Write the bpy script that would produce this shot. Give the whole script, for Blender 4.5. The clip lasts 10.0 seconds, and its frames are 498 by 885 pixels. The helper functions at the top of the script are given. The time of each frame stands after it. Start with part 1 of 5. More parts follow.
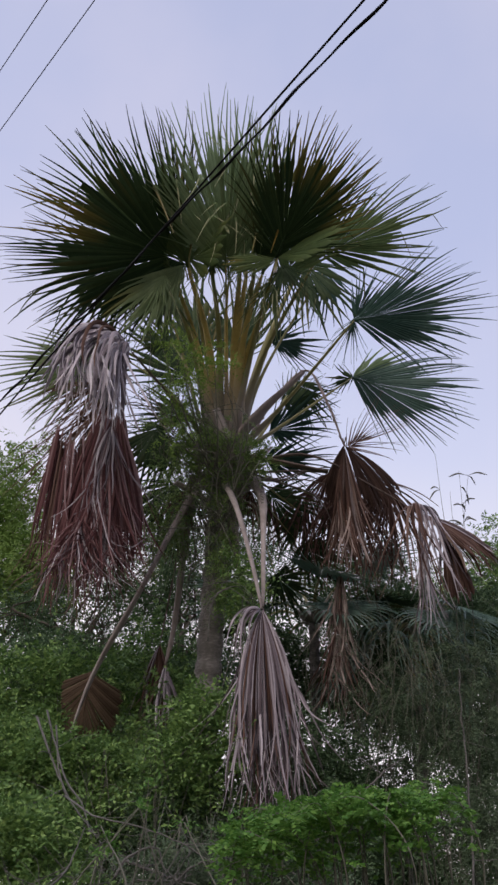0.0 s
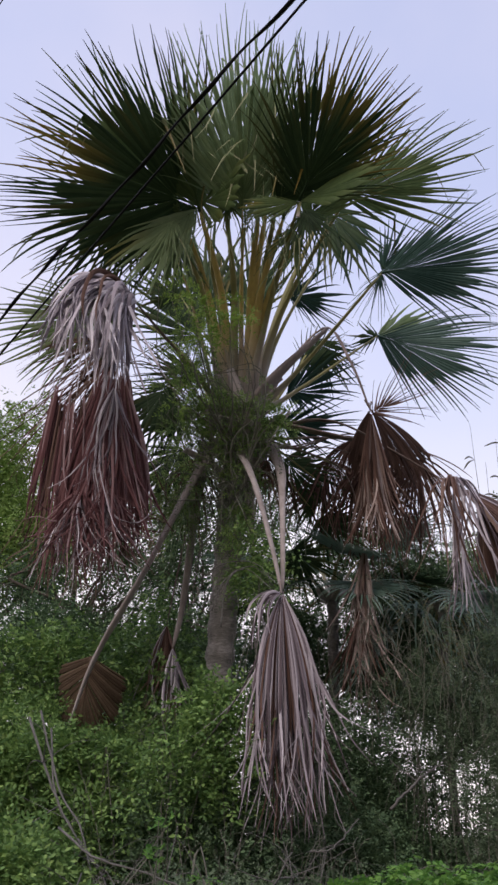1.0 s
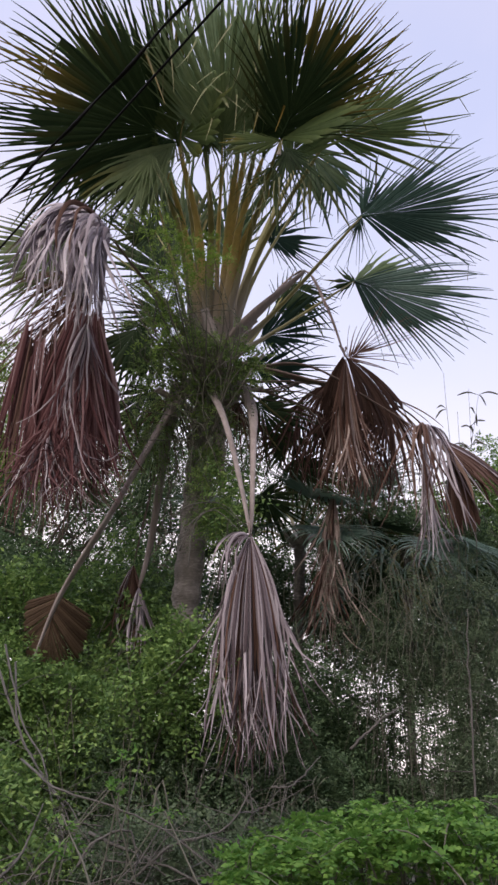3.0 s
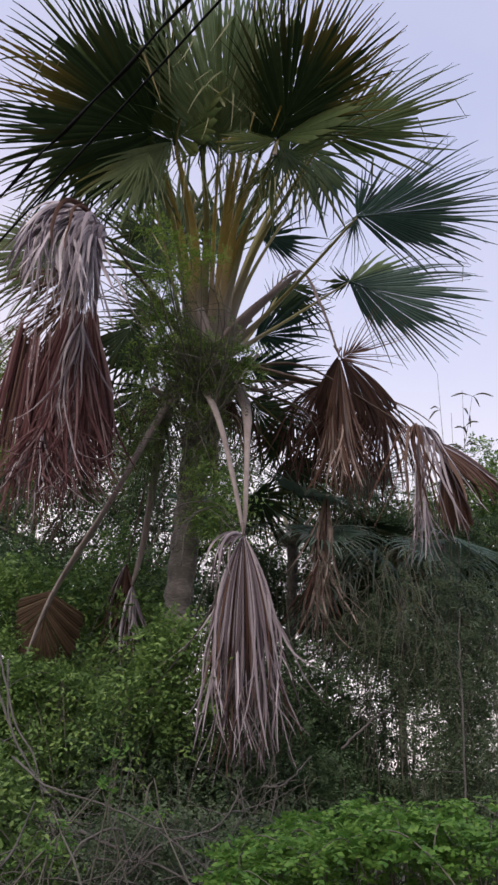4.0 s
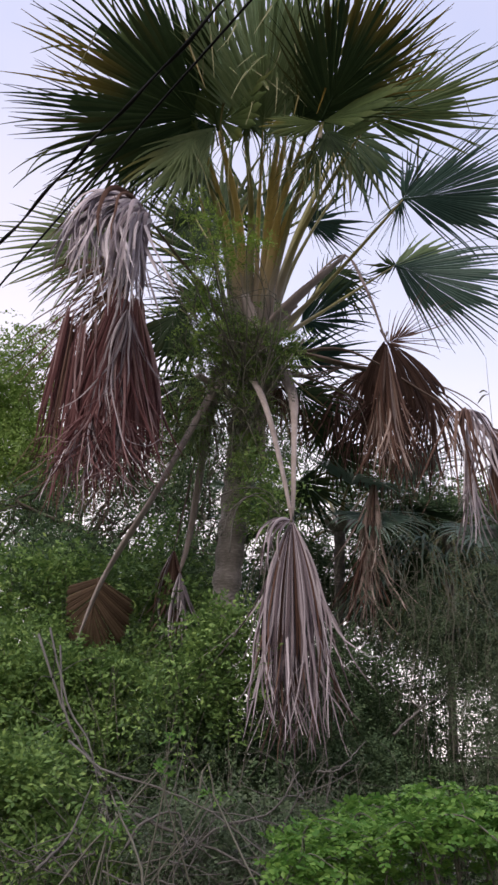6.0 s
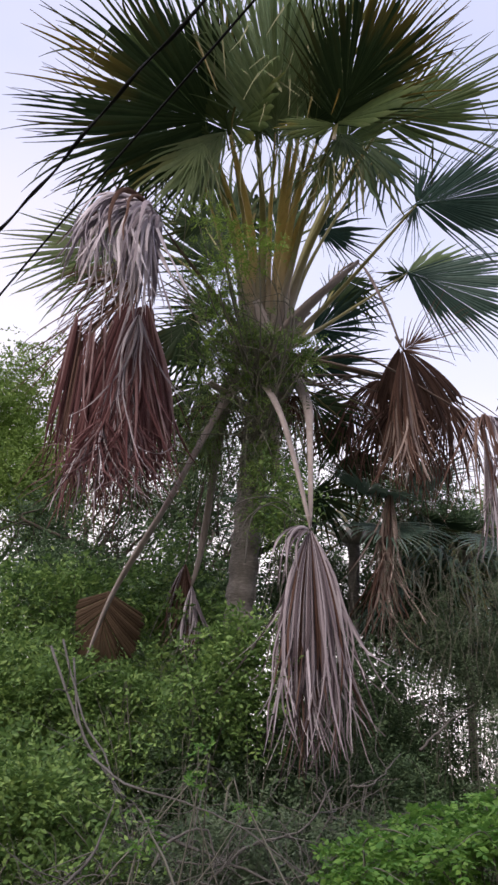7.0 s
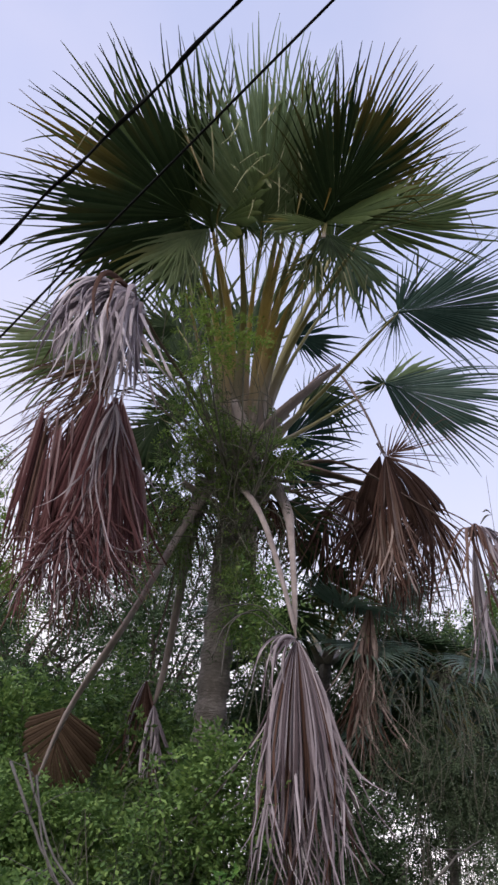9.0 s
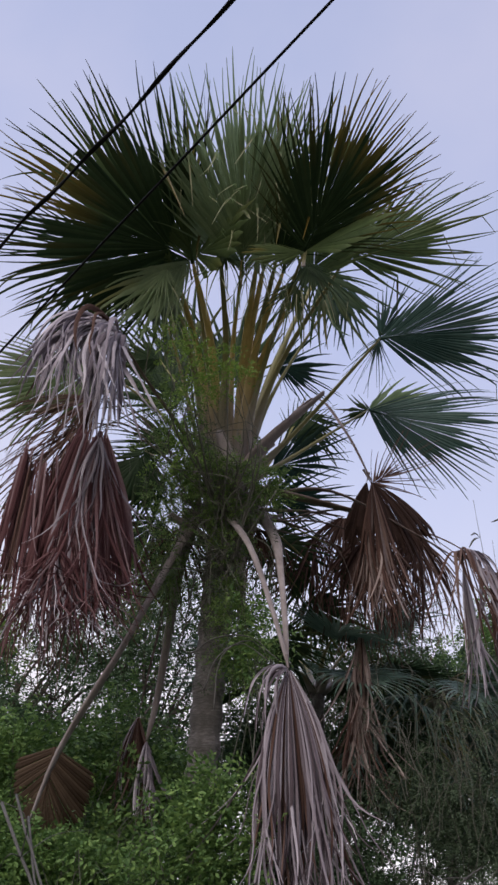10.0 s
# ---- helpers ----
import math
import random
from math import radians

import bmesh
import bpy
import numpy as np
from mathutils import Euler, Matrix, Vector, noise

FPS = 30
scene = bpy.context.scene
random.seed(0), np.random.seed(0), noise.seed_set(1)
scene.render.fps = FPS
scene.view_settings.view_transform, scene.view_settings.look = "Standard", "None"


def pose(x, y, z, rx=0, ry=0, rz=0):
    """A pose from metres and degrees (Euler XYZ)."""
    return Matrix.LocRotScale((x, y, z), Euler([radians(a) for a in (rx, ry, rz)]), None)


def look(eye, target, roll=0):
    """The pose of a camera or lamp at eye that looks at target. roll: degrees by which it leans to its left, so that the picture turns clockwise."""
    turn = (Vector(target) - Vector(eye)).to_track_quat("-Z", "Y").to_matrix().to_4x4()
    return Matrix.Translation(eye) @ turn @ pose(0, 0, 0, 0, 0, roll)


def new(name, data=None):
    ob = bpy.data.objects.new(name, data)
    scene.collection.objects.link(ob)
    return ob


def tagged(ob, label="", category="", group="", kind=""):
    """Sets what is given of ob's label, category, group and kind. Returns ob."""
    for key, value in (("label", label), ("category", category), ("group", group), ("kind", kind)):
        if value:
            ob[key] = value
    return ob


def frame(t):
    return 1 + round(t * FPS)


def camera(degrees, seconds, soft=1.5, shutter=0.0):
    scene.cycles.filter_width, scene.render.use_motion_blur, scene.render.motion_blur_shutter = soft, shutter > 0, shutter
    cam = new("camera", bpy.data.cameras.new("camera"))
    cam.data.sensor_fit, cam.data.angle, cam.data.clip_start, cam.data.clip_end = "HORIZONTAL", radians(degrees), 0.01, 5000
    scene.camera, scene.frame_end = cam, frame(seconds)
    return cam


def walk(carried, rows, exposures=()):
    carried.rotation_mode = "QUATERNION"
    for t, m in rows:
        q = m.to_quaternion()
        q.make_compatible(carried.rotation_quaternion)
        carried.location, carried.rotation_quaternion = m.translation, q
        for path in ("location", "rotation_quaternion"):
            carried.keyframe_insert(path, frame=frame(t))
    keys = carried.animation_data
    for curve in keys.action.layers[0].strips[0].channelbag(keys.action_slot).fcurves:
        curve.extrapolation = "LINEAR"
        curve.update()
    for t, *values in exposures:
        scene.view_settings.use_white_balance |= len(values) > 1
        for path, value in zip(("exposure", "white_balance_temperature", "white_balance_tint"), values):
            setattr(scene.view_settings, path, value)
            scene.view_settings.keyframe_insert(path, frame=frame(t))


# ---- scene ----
# ---- camera and its walk ----
cam = camera(28.57, 10.0, soft=2.7)
WALK = [
    (0, 0.228, -1.102, 1.080, 1.34, 24.64, -2.67),
    (0.1, 0.151, -0.655, 1.315, 1.16, 24.13, -2.61),
    (0.2, 0.068, -0.167, 1.570, 0.97, 23.58, -2.54),
    (0.3, 0.054, -0.086, 1.613, 0.94, 23.49, -2.53),
    (0.5, 0.054, -0.086, 1.613, 0.94, 23.49, -2.53),
    (1, 0.041, -0.071, 1.615, 1.65, 22.30, -2.04),
    (1.5, 0.028, -0.039, 1.598, 2.11, 21.05, -1.42),
    (2, 0.020, -0.019, 1.599, 1.58, 19.94, -1.25),
    (2.5, 0.018, 0.020, 1.594, 0.38, 19.29, -1.25),
    (4, 0.019, 0.004, 1.598, -0.51, 19.05, -0.54),
    (4.5, 0.000, 0.000, 1.600, 0.00, 19.50, -0.00),
    (5, -0.012, -0.012, 1.607, 0.52, 19.64, 0.37),
    (5.5, -0.025, -0.005, 1.602, 0.95, 19.10, 0.30),
    (6, -0.042, 0.039, 1.585, 2.06, 18.38, -0.21),
    (7.5, -0.351, 0.548, 1.495, 1.61, 20.42, -0.92),
    (8, -0.469, 0.746, 1.458, 0.10, 21.16, -0.51),
    (8.5, -0.557, 0.973, 1.428, -1.05, 24.15, -0.26),
    (9, -0.698, 1.082, 1.473, -2.31, 27.50, -0.28),
    (9.5, -0.716, 1.104, 1.458, -2.64, 29.87, -0.96),
    (10, -0.693, 1.112, 1.460, -3.29, 29.36, -2.40),
]
walk(cam, [(t, pose(x, y, z, 90 + pitch, 0, yaw) @ pose(0, 0, 0, 0, 0, roll)) for t, x, y, z, yaw, pitch, roll in WALK],
     exposures=[(0.0, 0.13, 6750, 12), (0.5, 0.26, 6750, 12), (1.5, 0.4, 6800, 13.5), (2.5, 0.56, 6950, 14), (4.0, 0.29, 6950, 14), (4.7, 0.31, 6950, 14), (6.0, 0.53, 7000, 14), (7.5, 0.62, 6950, 14), (8.2, 0.58, 6900, 14), (9.0, 0.4, 6650, 13), (10.0, 0.13, 6550, 12)])

# ---- sky and light ----
SUN_UP, SUN_TURN = radians(48), radians(205)


def build_sky():
    """Pale lilac evening sky, whiter towards the horizon, with thin pinkish cloud."""
    world = bpy.data.worlds.new("evening_sky")
    scene.world = world
    world.use_nodes = True
    nt = world.node_tree
    nt.nodes.clear()
    out, bg = nt.nodes.new("ShaderNodeOutputWorld"), nt.nodes.new("ShaderNodeBackground")
    sky = nt.nodes.new("ShaderNodeTexSky")
    sky.sky_type, sky.sun_disc = "NISHITA", False
    sky.sun_elevation, sky.sun_rotation = SUN_UP, SUN_TURN
    dim = nt.nodes.new("ShaderNodeVectorMath")
    dim.operation = "SCALE"
    dim.inputs[3].default_value = 0.12
    co, sep = nt.nodes.new("ShaderNodeTexCoord"), nt.nodes.new("ShaderNodeSeparateXYZ")
    ramp = nt.nodes.new("ShaderNodeValToRGB")
    els = ramp.color_ramp.elements
    els[0].position, els[0].color = 0.0, (0.92, 0.88, 0.93, 1)
    els[1].position, els[1].color = 1.0, (0.43, 0.48, 0.70, 1)
    for at, col in ((0.25, (0.93, 0.90, 0.955, 1)), (0.42, (0.64, 0.68, 0.90, 1)), (0.60, (0.50, 0.56, 0.82, 1))):
        e = els.new(at)
        e.color = col
    cloud, fade = nt.nodes.new("ShaderNodeTexNoise"), nt.nodes.new("ShaderNodeValToRGB")
    cloud.inputs["Scale"].default_value, cloud.inputs["Detail"].default_value = 2.2, 5
    fade.color_ramp.elements[0].position, fade.color_ramp.elements[1].position = 0.48, 0.75
    fade.color_ramp.elements[1].color = (0.36, 0.36, 0.36, 1)
    mixc, mixs = nt.nodes.new("ShaderNodeMix"), nt.nodes.new("ShaderNodeMix")
    for m in (mixc, mixs):
        m.data_type = "RGBA"
    mixc.inputs["B"].default_value = (0.85, 0.79, 0.90, 1)
    mixs.inputs["Factor"].default_value = 0.85
    link = nt.links.new
    link(co.outputs["Generated"], sep.inputs[0])
    # the pale band of the sunset rises to the left
    lean = nt.nodes.new("ShaderNodeMath")
    lean.operation = "MULTIPLY_ADD"
    lean.inputs[1].default_value = 0.22
    link(sep.outputs["X"], lean.inputs[0])
    link(sep.outputs["Z"], lean.inputs[2])
    link(lean.outputs[0], ramp.inputs[0])
    link(co.outputs["Generated"], cloud.inputs["Vector"])
    link(cloud.outputs["Fac"], fade.inputs[0])
    link(fade.outputs[0], mixc.inputs["Factor"])
    link(ramp.outputs[0], mixc.inputs["A"])
    link(sky.outputs[0], dim.inputs[0])
    link(dim.outputs[0], mixs.inputs["A"])
    link(mixc.outputs["Result"], mixs.inputs["B"])
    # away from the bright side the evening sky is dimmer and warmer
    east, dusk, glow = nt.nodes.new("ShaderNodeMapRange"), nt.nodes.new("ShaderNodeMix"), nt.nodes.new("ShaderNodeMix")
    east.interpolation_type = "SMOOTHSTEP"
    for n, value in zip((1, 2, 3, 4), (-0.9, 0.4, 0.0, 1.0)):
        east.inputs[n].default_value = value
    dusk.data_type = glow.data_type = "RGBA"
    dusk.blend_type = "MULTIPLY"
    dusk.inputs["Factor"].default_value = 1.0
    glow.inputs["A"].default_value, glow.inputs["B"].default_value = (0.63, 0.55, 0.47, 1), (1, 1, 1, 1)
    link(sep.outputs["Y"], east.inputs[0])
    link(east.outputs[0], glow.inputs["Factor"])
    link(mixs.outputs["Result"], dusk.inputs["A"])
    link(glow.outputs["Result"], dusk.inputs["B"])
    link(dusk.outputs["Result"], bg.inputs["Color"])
    bg.inputs["Strength"].default_value = 1.0
    link(bg.outputs[0], out.inputs[0])
    lamp = bpy.data.lights.new("veiled_sun", "SUN")
    lamp.energy, lamp.angle, lamp.color = 1.75, radians(25), (1.0, 0.93, 0.86)
    ob = new("veiled_sun", lamp)
    far = Vector((math.sin(SUN_TURN) * math.cos(SUN_UP), math.cos(SUN_TURN) * math.cos(SUN_UP), math.sin(SUN_UP))) * 60
    ob.matrix_world = look(far, (0, 0, 0))


build_sky()


# ---- materials ----
def ramp_nodes(nt, colours):
    node = nt.nodes.new("ShaderNodeValToRGB")
    els = node.color_ramp.elements
    while len(els) > 1:
        els.remove(els[-1])
    for n, c in enumerate(colours):
        e = els[0] if n == 0 else els.new(n / max(1, len(colours) - 1))
        e.position, e.color = n / max(1, len(colours) - 1), (*c, 1)
    return node


def material(name, colours, rough=0.6, grain=30.0, stains=3.0, bump=0.2, glow_through=0.0, stretch=(1, 1, 1), by_piece=0.5, spec=0.4, old=None):
    """Colours run from dark to light; each loose piece takes its own shade, broken by grain and stains at two scales.
    glow_through: the share of light that passes a thin leaf; old: the colour that withered tips turn to."""
    mat = bpy.data.materials.new(name)
    mat.use_nodes = True
    nt = mat.node_tree
    link, bsdf, out = nt.links.new, nt.nodes["Principled BSDF"], nt.nodes["Material Output"]
    geo, co, mp = nt.nodes.new("ShaderNodeNewGeometry"), nt.nodes.new("ShaderNodeTexCoord"), nt.nodes.new("ShaderNodeMapping")
    mp.inputs["Scale"].default_value = stretch
    link(co.outputs["Object"], mp.inputs[0])
    fine, wide = nt.nodes.new("ShaderNodeTexNoise"), nt.nodes.new("ShaderNodeTexNoise")
    fine.inputs["Scale"].default_value, fine.inputs["Detail"].default_value = grain, 4
    wide.inputs["Scale"].default_value, wide.inputs["Detail"].default_value = stains, 3
    link(mp.outputs[0], fine.inputs["Vector"])
    link(co.outputs["Object"], wide.inputs["Vector"])
    a, b, c = (nt.nodes.new("ShaderNodeMath") for _ in range(3))
    a.operation = b.operation = c.operation = "MULTIPLY_ADD"
    # shade = by_piece * island + (1 - by_piece) * (0.45 * fine + 0.55 * wide), stretched about the middle
    link(geo.outputs["Random Per Island"], a.inputs[0])
    a.inputs[1].default_value, a.inputs[2].default_value = by_piece, -0.25 * (1 - by_piece)
    link(fine.outputs["Fac"], b.inputs[0])
    b.inputs[1].default_value = 0.65 * (1 - by_piece)
    link(a.outputs[0], b.inputs[2])
    link(wide.outputs["Fac"], c.inputs[0])
    c.inputs[1].default_value = 0.85 * (1 - by_piece)
    link(b.outputs[0], c.inputs[2])
    ramp = ramp_nodes(nt, colours)
    link(c.outputs[0], ramp.inputs[0])
    tone = ramp.outputs[0]
    if old:
        worn, wither = nt.nodes.new("ShaderNodeAttribute"), nt.nodes.new("ShaderNodeMix")
        worn.attribute_name = "age"
        wither.data_type = "RGBA"
        wither.inputs["B"].default_value = (*old, 1)
        link(worn.outputs["Fac"], wither.inputs["Factor"])
        link(tone, wither.inputs["A"])
        tone = wither.outputs["Result"]
    link(tone, bsdf.inputs["Base Color"])
    bsdf.inputs["Roughness"].default_value = rough
    bsdf.inputs["Specular IOR Level"].default_value = spec
    if bump:
        bp = nt.nodes.new("ShaderNodeBump")
        bp.inputs["Strength"].default_value, bp.inputs["Distance"].default_value = bump, 0.02
        link(fine.outputs["Fac"], bp.inputs["Height"])
        link(bp.outputs[0], bsdf.inputs["Normal"])
    if glow_through:
        tr, mix = nt.nodes.new("ShaderNodeBsdfTranslucent"), nt.nodes.new("ShaderNodeMixShader")
        link(tone, tr.inputs["Color"])
        mix.inputs[0].default_value = glow_through
        link(bsdf.outputs[0], mix.inputs[1])
        link(tr.outputs[0], mix.inputs[2])
        link(mix.outputs[0], out.inputs["Surface"])
    return mat


M_GREEN = material("palm_green", [(0.038, 0.066, 0.027), (0.082, 0.126, 0.048), (0.155, 0.212, 0.084)], 0.45, 14, 2, 0.1, 0.4, spec=0.25, by_piece=0.25, old=(0.22, 0.16, 0.028))
# darker copy of the palm green: shade on undersides and inner leaves is in the colour
M_GREEN_SHADED = material("palm_shaded_green", [(0.012, 0.028, 0.013), (0.027, 0.054, 0.024), (0.060, 0.100, 0.046)], 0.55, 14, 2, 0.1, 0.14, spec=0.15, by_piece=0.5, old=(0.38, 0.27, 0.065))
M_BLUE = material("palm_blue_green", [(0.012, 0.038, 0.034), (0.031, 0.074, 0.065), (0.080, 0.150, 0.130)], 0.45, 14, 2, 0.1, 0.10, spec=0.22, by_piece=0.4, old=(0.10, 0.10, 0.03))
M_TEAL = material("palm_teal", [(0.060, 0.115, 0.092), (0.125, 0.205, 0.165), (0.235, 0.325, 0.275)], 0.45, 14, 2, 0.1, 0.15, spec=0.25, by_piece=0.4)
M_FRESH = material("palm_fresh_green", [(0.110, 0.170, 0.085), (0.225, 0.31, 0.160), (0.37, 0.46, 0.27)], 0.42, 14, 2, 0.1, 0.55, spec=0.3, by_piece=0.3, old=(0.22, 0.20, 0.06))
M_YELLOW = material("palm_yellowing", [(0.040, 0.046, 0.008), (0.090, 0.078, 0.012), (0.19, 0.125, 0.022)], 0.5, 20, 3, 0.1, 0.15)
M_STRAW = material("palm_pale_strip", [(0.20, 0.22, 0.12), (0.32, 0.33, 0.20)], 0.55, 20, 3, 0.1, 0.15)
M_GREY = material("palm_dead_grey", [(0.034, 0.023, 0.028), (0.140, 0.112, 0.132), (0.335, 0.30, 0.345), (0.65, 0.61, 0.68)], 0.8, 40, 4, 0.3, 0.05, spec=0.2, by_piece=0.82)
M_PALE = material("palm_dead_silver", [(0.080, 0.064, 0.078), (0.265, 0.235, 0.285), (0.49, 0.455, 0.525), (0.73, 0.69, 0.77)], 0.8, 40, 4, 0.3, 0.05, spec=0.2, by_piece=0.7)
M_BROWN = material("palm_dead_brown", [(0.022, 0.011, 0.009), (0.068, 0.036, 0.029), (0.125, 0.074, 0.062), (0.25, 0.18, 0.16)], 0.8, 40, 4, 0.3, 0.06, spec=0.2, by_piece=0.72)
M_TAN = material("palm_dead_tan", [(0.070, 0.050, 0.046), (0.185, 0.138, 0.128), (0.31, 0.245, 0.232), (0.48, 0.41, 0.395)], 0.8, 40, 4, 0.3, 0.06, spec=0.2, by_piece=0.7)
M_UMBER = material("palm_dead_umber", [(0.016, 0.009, 0.007), (0.046, 0.026, 0.021), (0.088, 0.054, 0.044)], 0.8, 40, 4, 0.3, 0.05, spec=0.15, by_piece=0.55)
M_RED = material("palm_dead_red", [(0.036, 0.013, 0.016), (0.095, 0.038, 0.043), (0.160, 0.082, 0.088), (0.36, 0.28, 0.30)], 0.8, 40, 4, 0.3, 0.06, spec=0.2, by_piece=0.72)
M_RUST = material("palm_dead_rust", [(0.034, 0.022, 0.015), (0.092, 0.062, 0.045), (0.165, 0.120, 0.090)], 0.8, 40, 4, 0.3, 0.06, spec=0.15, by_piece=0.55)
M_STALK = material("palm_stalk", [(0.25, 0.19, 0.060), (0.48, 0.36, 0.125), (0.66, 0.53, 0.22)], 0.5, 25, 3, 0.25, stretch=(1, 1, 0.15), by_piece=0.2, old=(0.31, 0.275, 0.265))
M_STALK_GREEN = material("palm_green_stalk", [(0.10, 0.105, 0.042), (0.205, 0.195, 0.078), (0.33, 0.30, 0.14)], 0.5, 25, 3, 0.25, stretch=(1, 1, 0.15), by_piece=0.2, old=(0.31, 0.275, 0.265))
M_STALK_DEAD = material("palm_dead_stalk", [(0.09, 0.072, 0.068), (0.215, 0.18, 0.178), (0.37, 0.325, 0.33)], 0.8, 30, 4, 0.4, stretch=(1, 1, 0.15), by_piece=0.2)
M_STALK_PALE = material("palm_pale_stalk_base", [(0.12, 0.10, 0.095), (0.27, 0.235, 0.235), (0.43, 0.39, 0.40)], 0.8, 30, 4, 0.4, stretch=(1, 1, 0.15), by_piece=0.2)
M_STALK_BROWN = material("palm_brown_stalk", [(0.07, 0.05, 0.045), (0.17, 0.13, 0.12), (0.30, 0.245, 0.235)], 0.8, 30, 4, 0.4, stretch=(1, 1, 0.15), by_piece=0.2)
M_TRUNK = material("palm_bark", [(0.035, 0.033, 0.030), (0.17, 0.16, 0.155), (0.47, 0.45, 0.45)], 0.85, 16, 5, 0.9, stretch=(1, 1, 3), by_piece=0.1)
M_BARK = material("bark", [(0.03, 0.025, 0.02), (0.08, 0.068, 0.058), (0.16, 0.14, 0.12)], 0.85, 40, 6, 0.5, by_piece=0.25)
M_TWIG = material("dry_wood", [(0.030, 0.030, 0.029), (0.085, 0.083, 0.081), (0.26, 0.25, 0.25)], 0.85, 60, 8, 0.4, by_piece=0.5)
M_VINE = material("thin_vine", [(0.046, 0.049, 0.038), (0.110, 0.112, 0.092), (0.22, 0.215, 0.19)], 0.8, 60, 8, 0.3, by_piece=0.6)
M_LEAF = material("shrub_leaf", [(0.024, 0.060, 0.019), (0.086, 0.168, 0.054), (0.185, 0.310, 0.096), (0.36, 0.48, 0.155)], 0.5, 30, 1.2, 0.0, 0.22, by_piece=0.55, spec=0.2)
# darker copy of the shrub leaf, with the shade inside the thicket put into its colour
M_LEAF_SHADED = material("shaded_shrub_leaf", [(0.021, 0.044, 0.024), (0.054, 0.100, 0.052), (0.104, 0.172, 0.088), (0.19, 0.26, 0.14)], 0.6, 30, 1.2, 0.0, 0.2, by_piece=0.55, spec=0.2)
M_LEAF_LIME = material("lime_leaf", [(0.034, 0.104, 0.020), (0.080, 0.200, 0.042), (0.155, 0.305, 0.070), (0.26, 0.41, 0.10)], 0.45, 30, 1.2, 0.0, 0.4, by_piece=0.5, spec=0.2)
M_LEAF_FAR = material("tree_leaf", [(0.090, 0.17, 0.040), (0.16, 0.26, 0.065), (0.25, 0.36, 0.11)], 0.55, 30, 0.8, 0.0, 0.25, by_piece=0.55, spec=0.2)
M_LEAF_GREY = material("dusty_leaf", [(0.042, 0.072, 0.042), (0.090, 0.136, 0.082), (0.160, 0.215, 0.135)], 0.6, 30, 1.2, 0.0, 0.2, by_piece=0.55, spec=0.2)
M_LEAF_MOSS = material("climber_leaf", [(0.046, 0.090, 0.030), (0.120, 0.205, 0.070), (0.230, 0.345, 0.115), (0.40, 0.49, 0.17)], 0.6, 30, 1.5, 0.0, 0.35, by_piece=0.5, spec=0.2)
M_LEAF_VINE = material("crown_climber_leaf", [(0.080, 0.150, 0.030), (0.190, 0.310, 0.065), (0.34, 0.48, 0.12)], 0.5, 30, 1.2, 0.0, 0.5, by_piece=0.5, spec=0.2)
M_CABLE = material("cable_sheath", [(0.004, 0.004, 0.005), (0.008, 0.008, 0.010)], 0.6, 60, 8, 0.1, by_piece=0.1, spec=0.1)
M_GROUND = material("leafy_earth", [(0.03, 0.03, 0.016), (0.06, 0.06, 0.03), (0.11, 0.10, 0.055)], 0.9, 6, 0.6, 0.6, by_piece=0.0)


# ---- mesh helpers ----
class Pile:
    """Gathers quads and triangles for one mesh."""

    def __init__(self):
        self.v, self.q, self.t, self.qm, self.age, self.count = [], [], [], [], [], 0

    def add(self, verts, quads=None, tris=None, slot=0, age=None):
        if quads is not None and len(quads):
            self.q.append(np.asarray(quads, np.int32) + self.count)
            self.qm.append(np.full(len(quads), slot, np.int32))
        if tris is not None and len(tris):
            self.t.append(np.asarray(tris, np.int32) + self.count)
        self.v.append(np.asarray(verts, np.float32))
        self.age.append(np.zeros(len(verts), np.float32) if age is None else np.asarray(age, np.float32))
        self.count += len(verts)

    def mesh(self, name, mats, smooth=True):
        v = np.concatenate(self.v)
        q = np.concatenate(self.q) if self.q else np.zeros((0, 4), np.int32)
        t = np.concatenate(self.t) if self.t else np.zeros((0, 3), np.int32)
        me = bpy.data.meshes.new(name)
        me.vertices.add(len(v))
        me.vertices.foreach_set("co", v.ravel())
        me.loops.add(4 * len(q) + 3 * len(t))
        me.loops.foreach_set("vertex_index", np.concatenate([q.ravel(), t.ravel()]))
        me.polygons.add(len(q) + len(t))
        starts = np.concatenate([np.arange(len(q)) * 4, 4 * len(q) + np.arange(len(t)) * 3]).astype(np.int32)
        me.polygons.foreach_set("loop_start", starts)
        slots = np.concatenate([*self.qm, np.zeros(len(t), np.int32)]) if self.qm else np.zeros(len(t), np.int32)
        me.polygons.foreach_set("material_index", slots.astype(np.int32))
        me.polygons.foreach_set("use_smooth", np.full(len(q) + len(t), smooth))
        age = np.concatenate(self.age)
        if age.any():
            me.attributes.new("age", "FLOAT", "POINT").data.foreach_set("value", age)
        me.update(calc_edges=True)
        me.validate()
        for m in mats if isinstance(mats, (list, tuple)) else [mats]:
            me.materials.append(m)
        return me


def thing(name, base, label, category, group="", kind=""):
    ob = new(name)
    ob.location = base
    ob.empty_display_size = 0.2
    return tagged(ob, label, category, group, kind)


def part(name, pile, mats, parent, label="", smooth=True, kind=""):
    """Links a pile as one mesh under a thing or a part; the vertices are in world metres."""
    ob = new(name, pile.mesh(name, mats, smooth))
    ob.parent = parent
    root = parent
    while root.parent:
        root = root.parent
    if parent is root:
        ob.matrix_parent_inverse = Matrix.Translation(root.location).inverted()
    return tagged(ob, label, kind=kind)


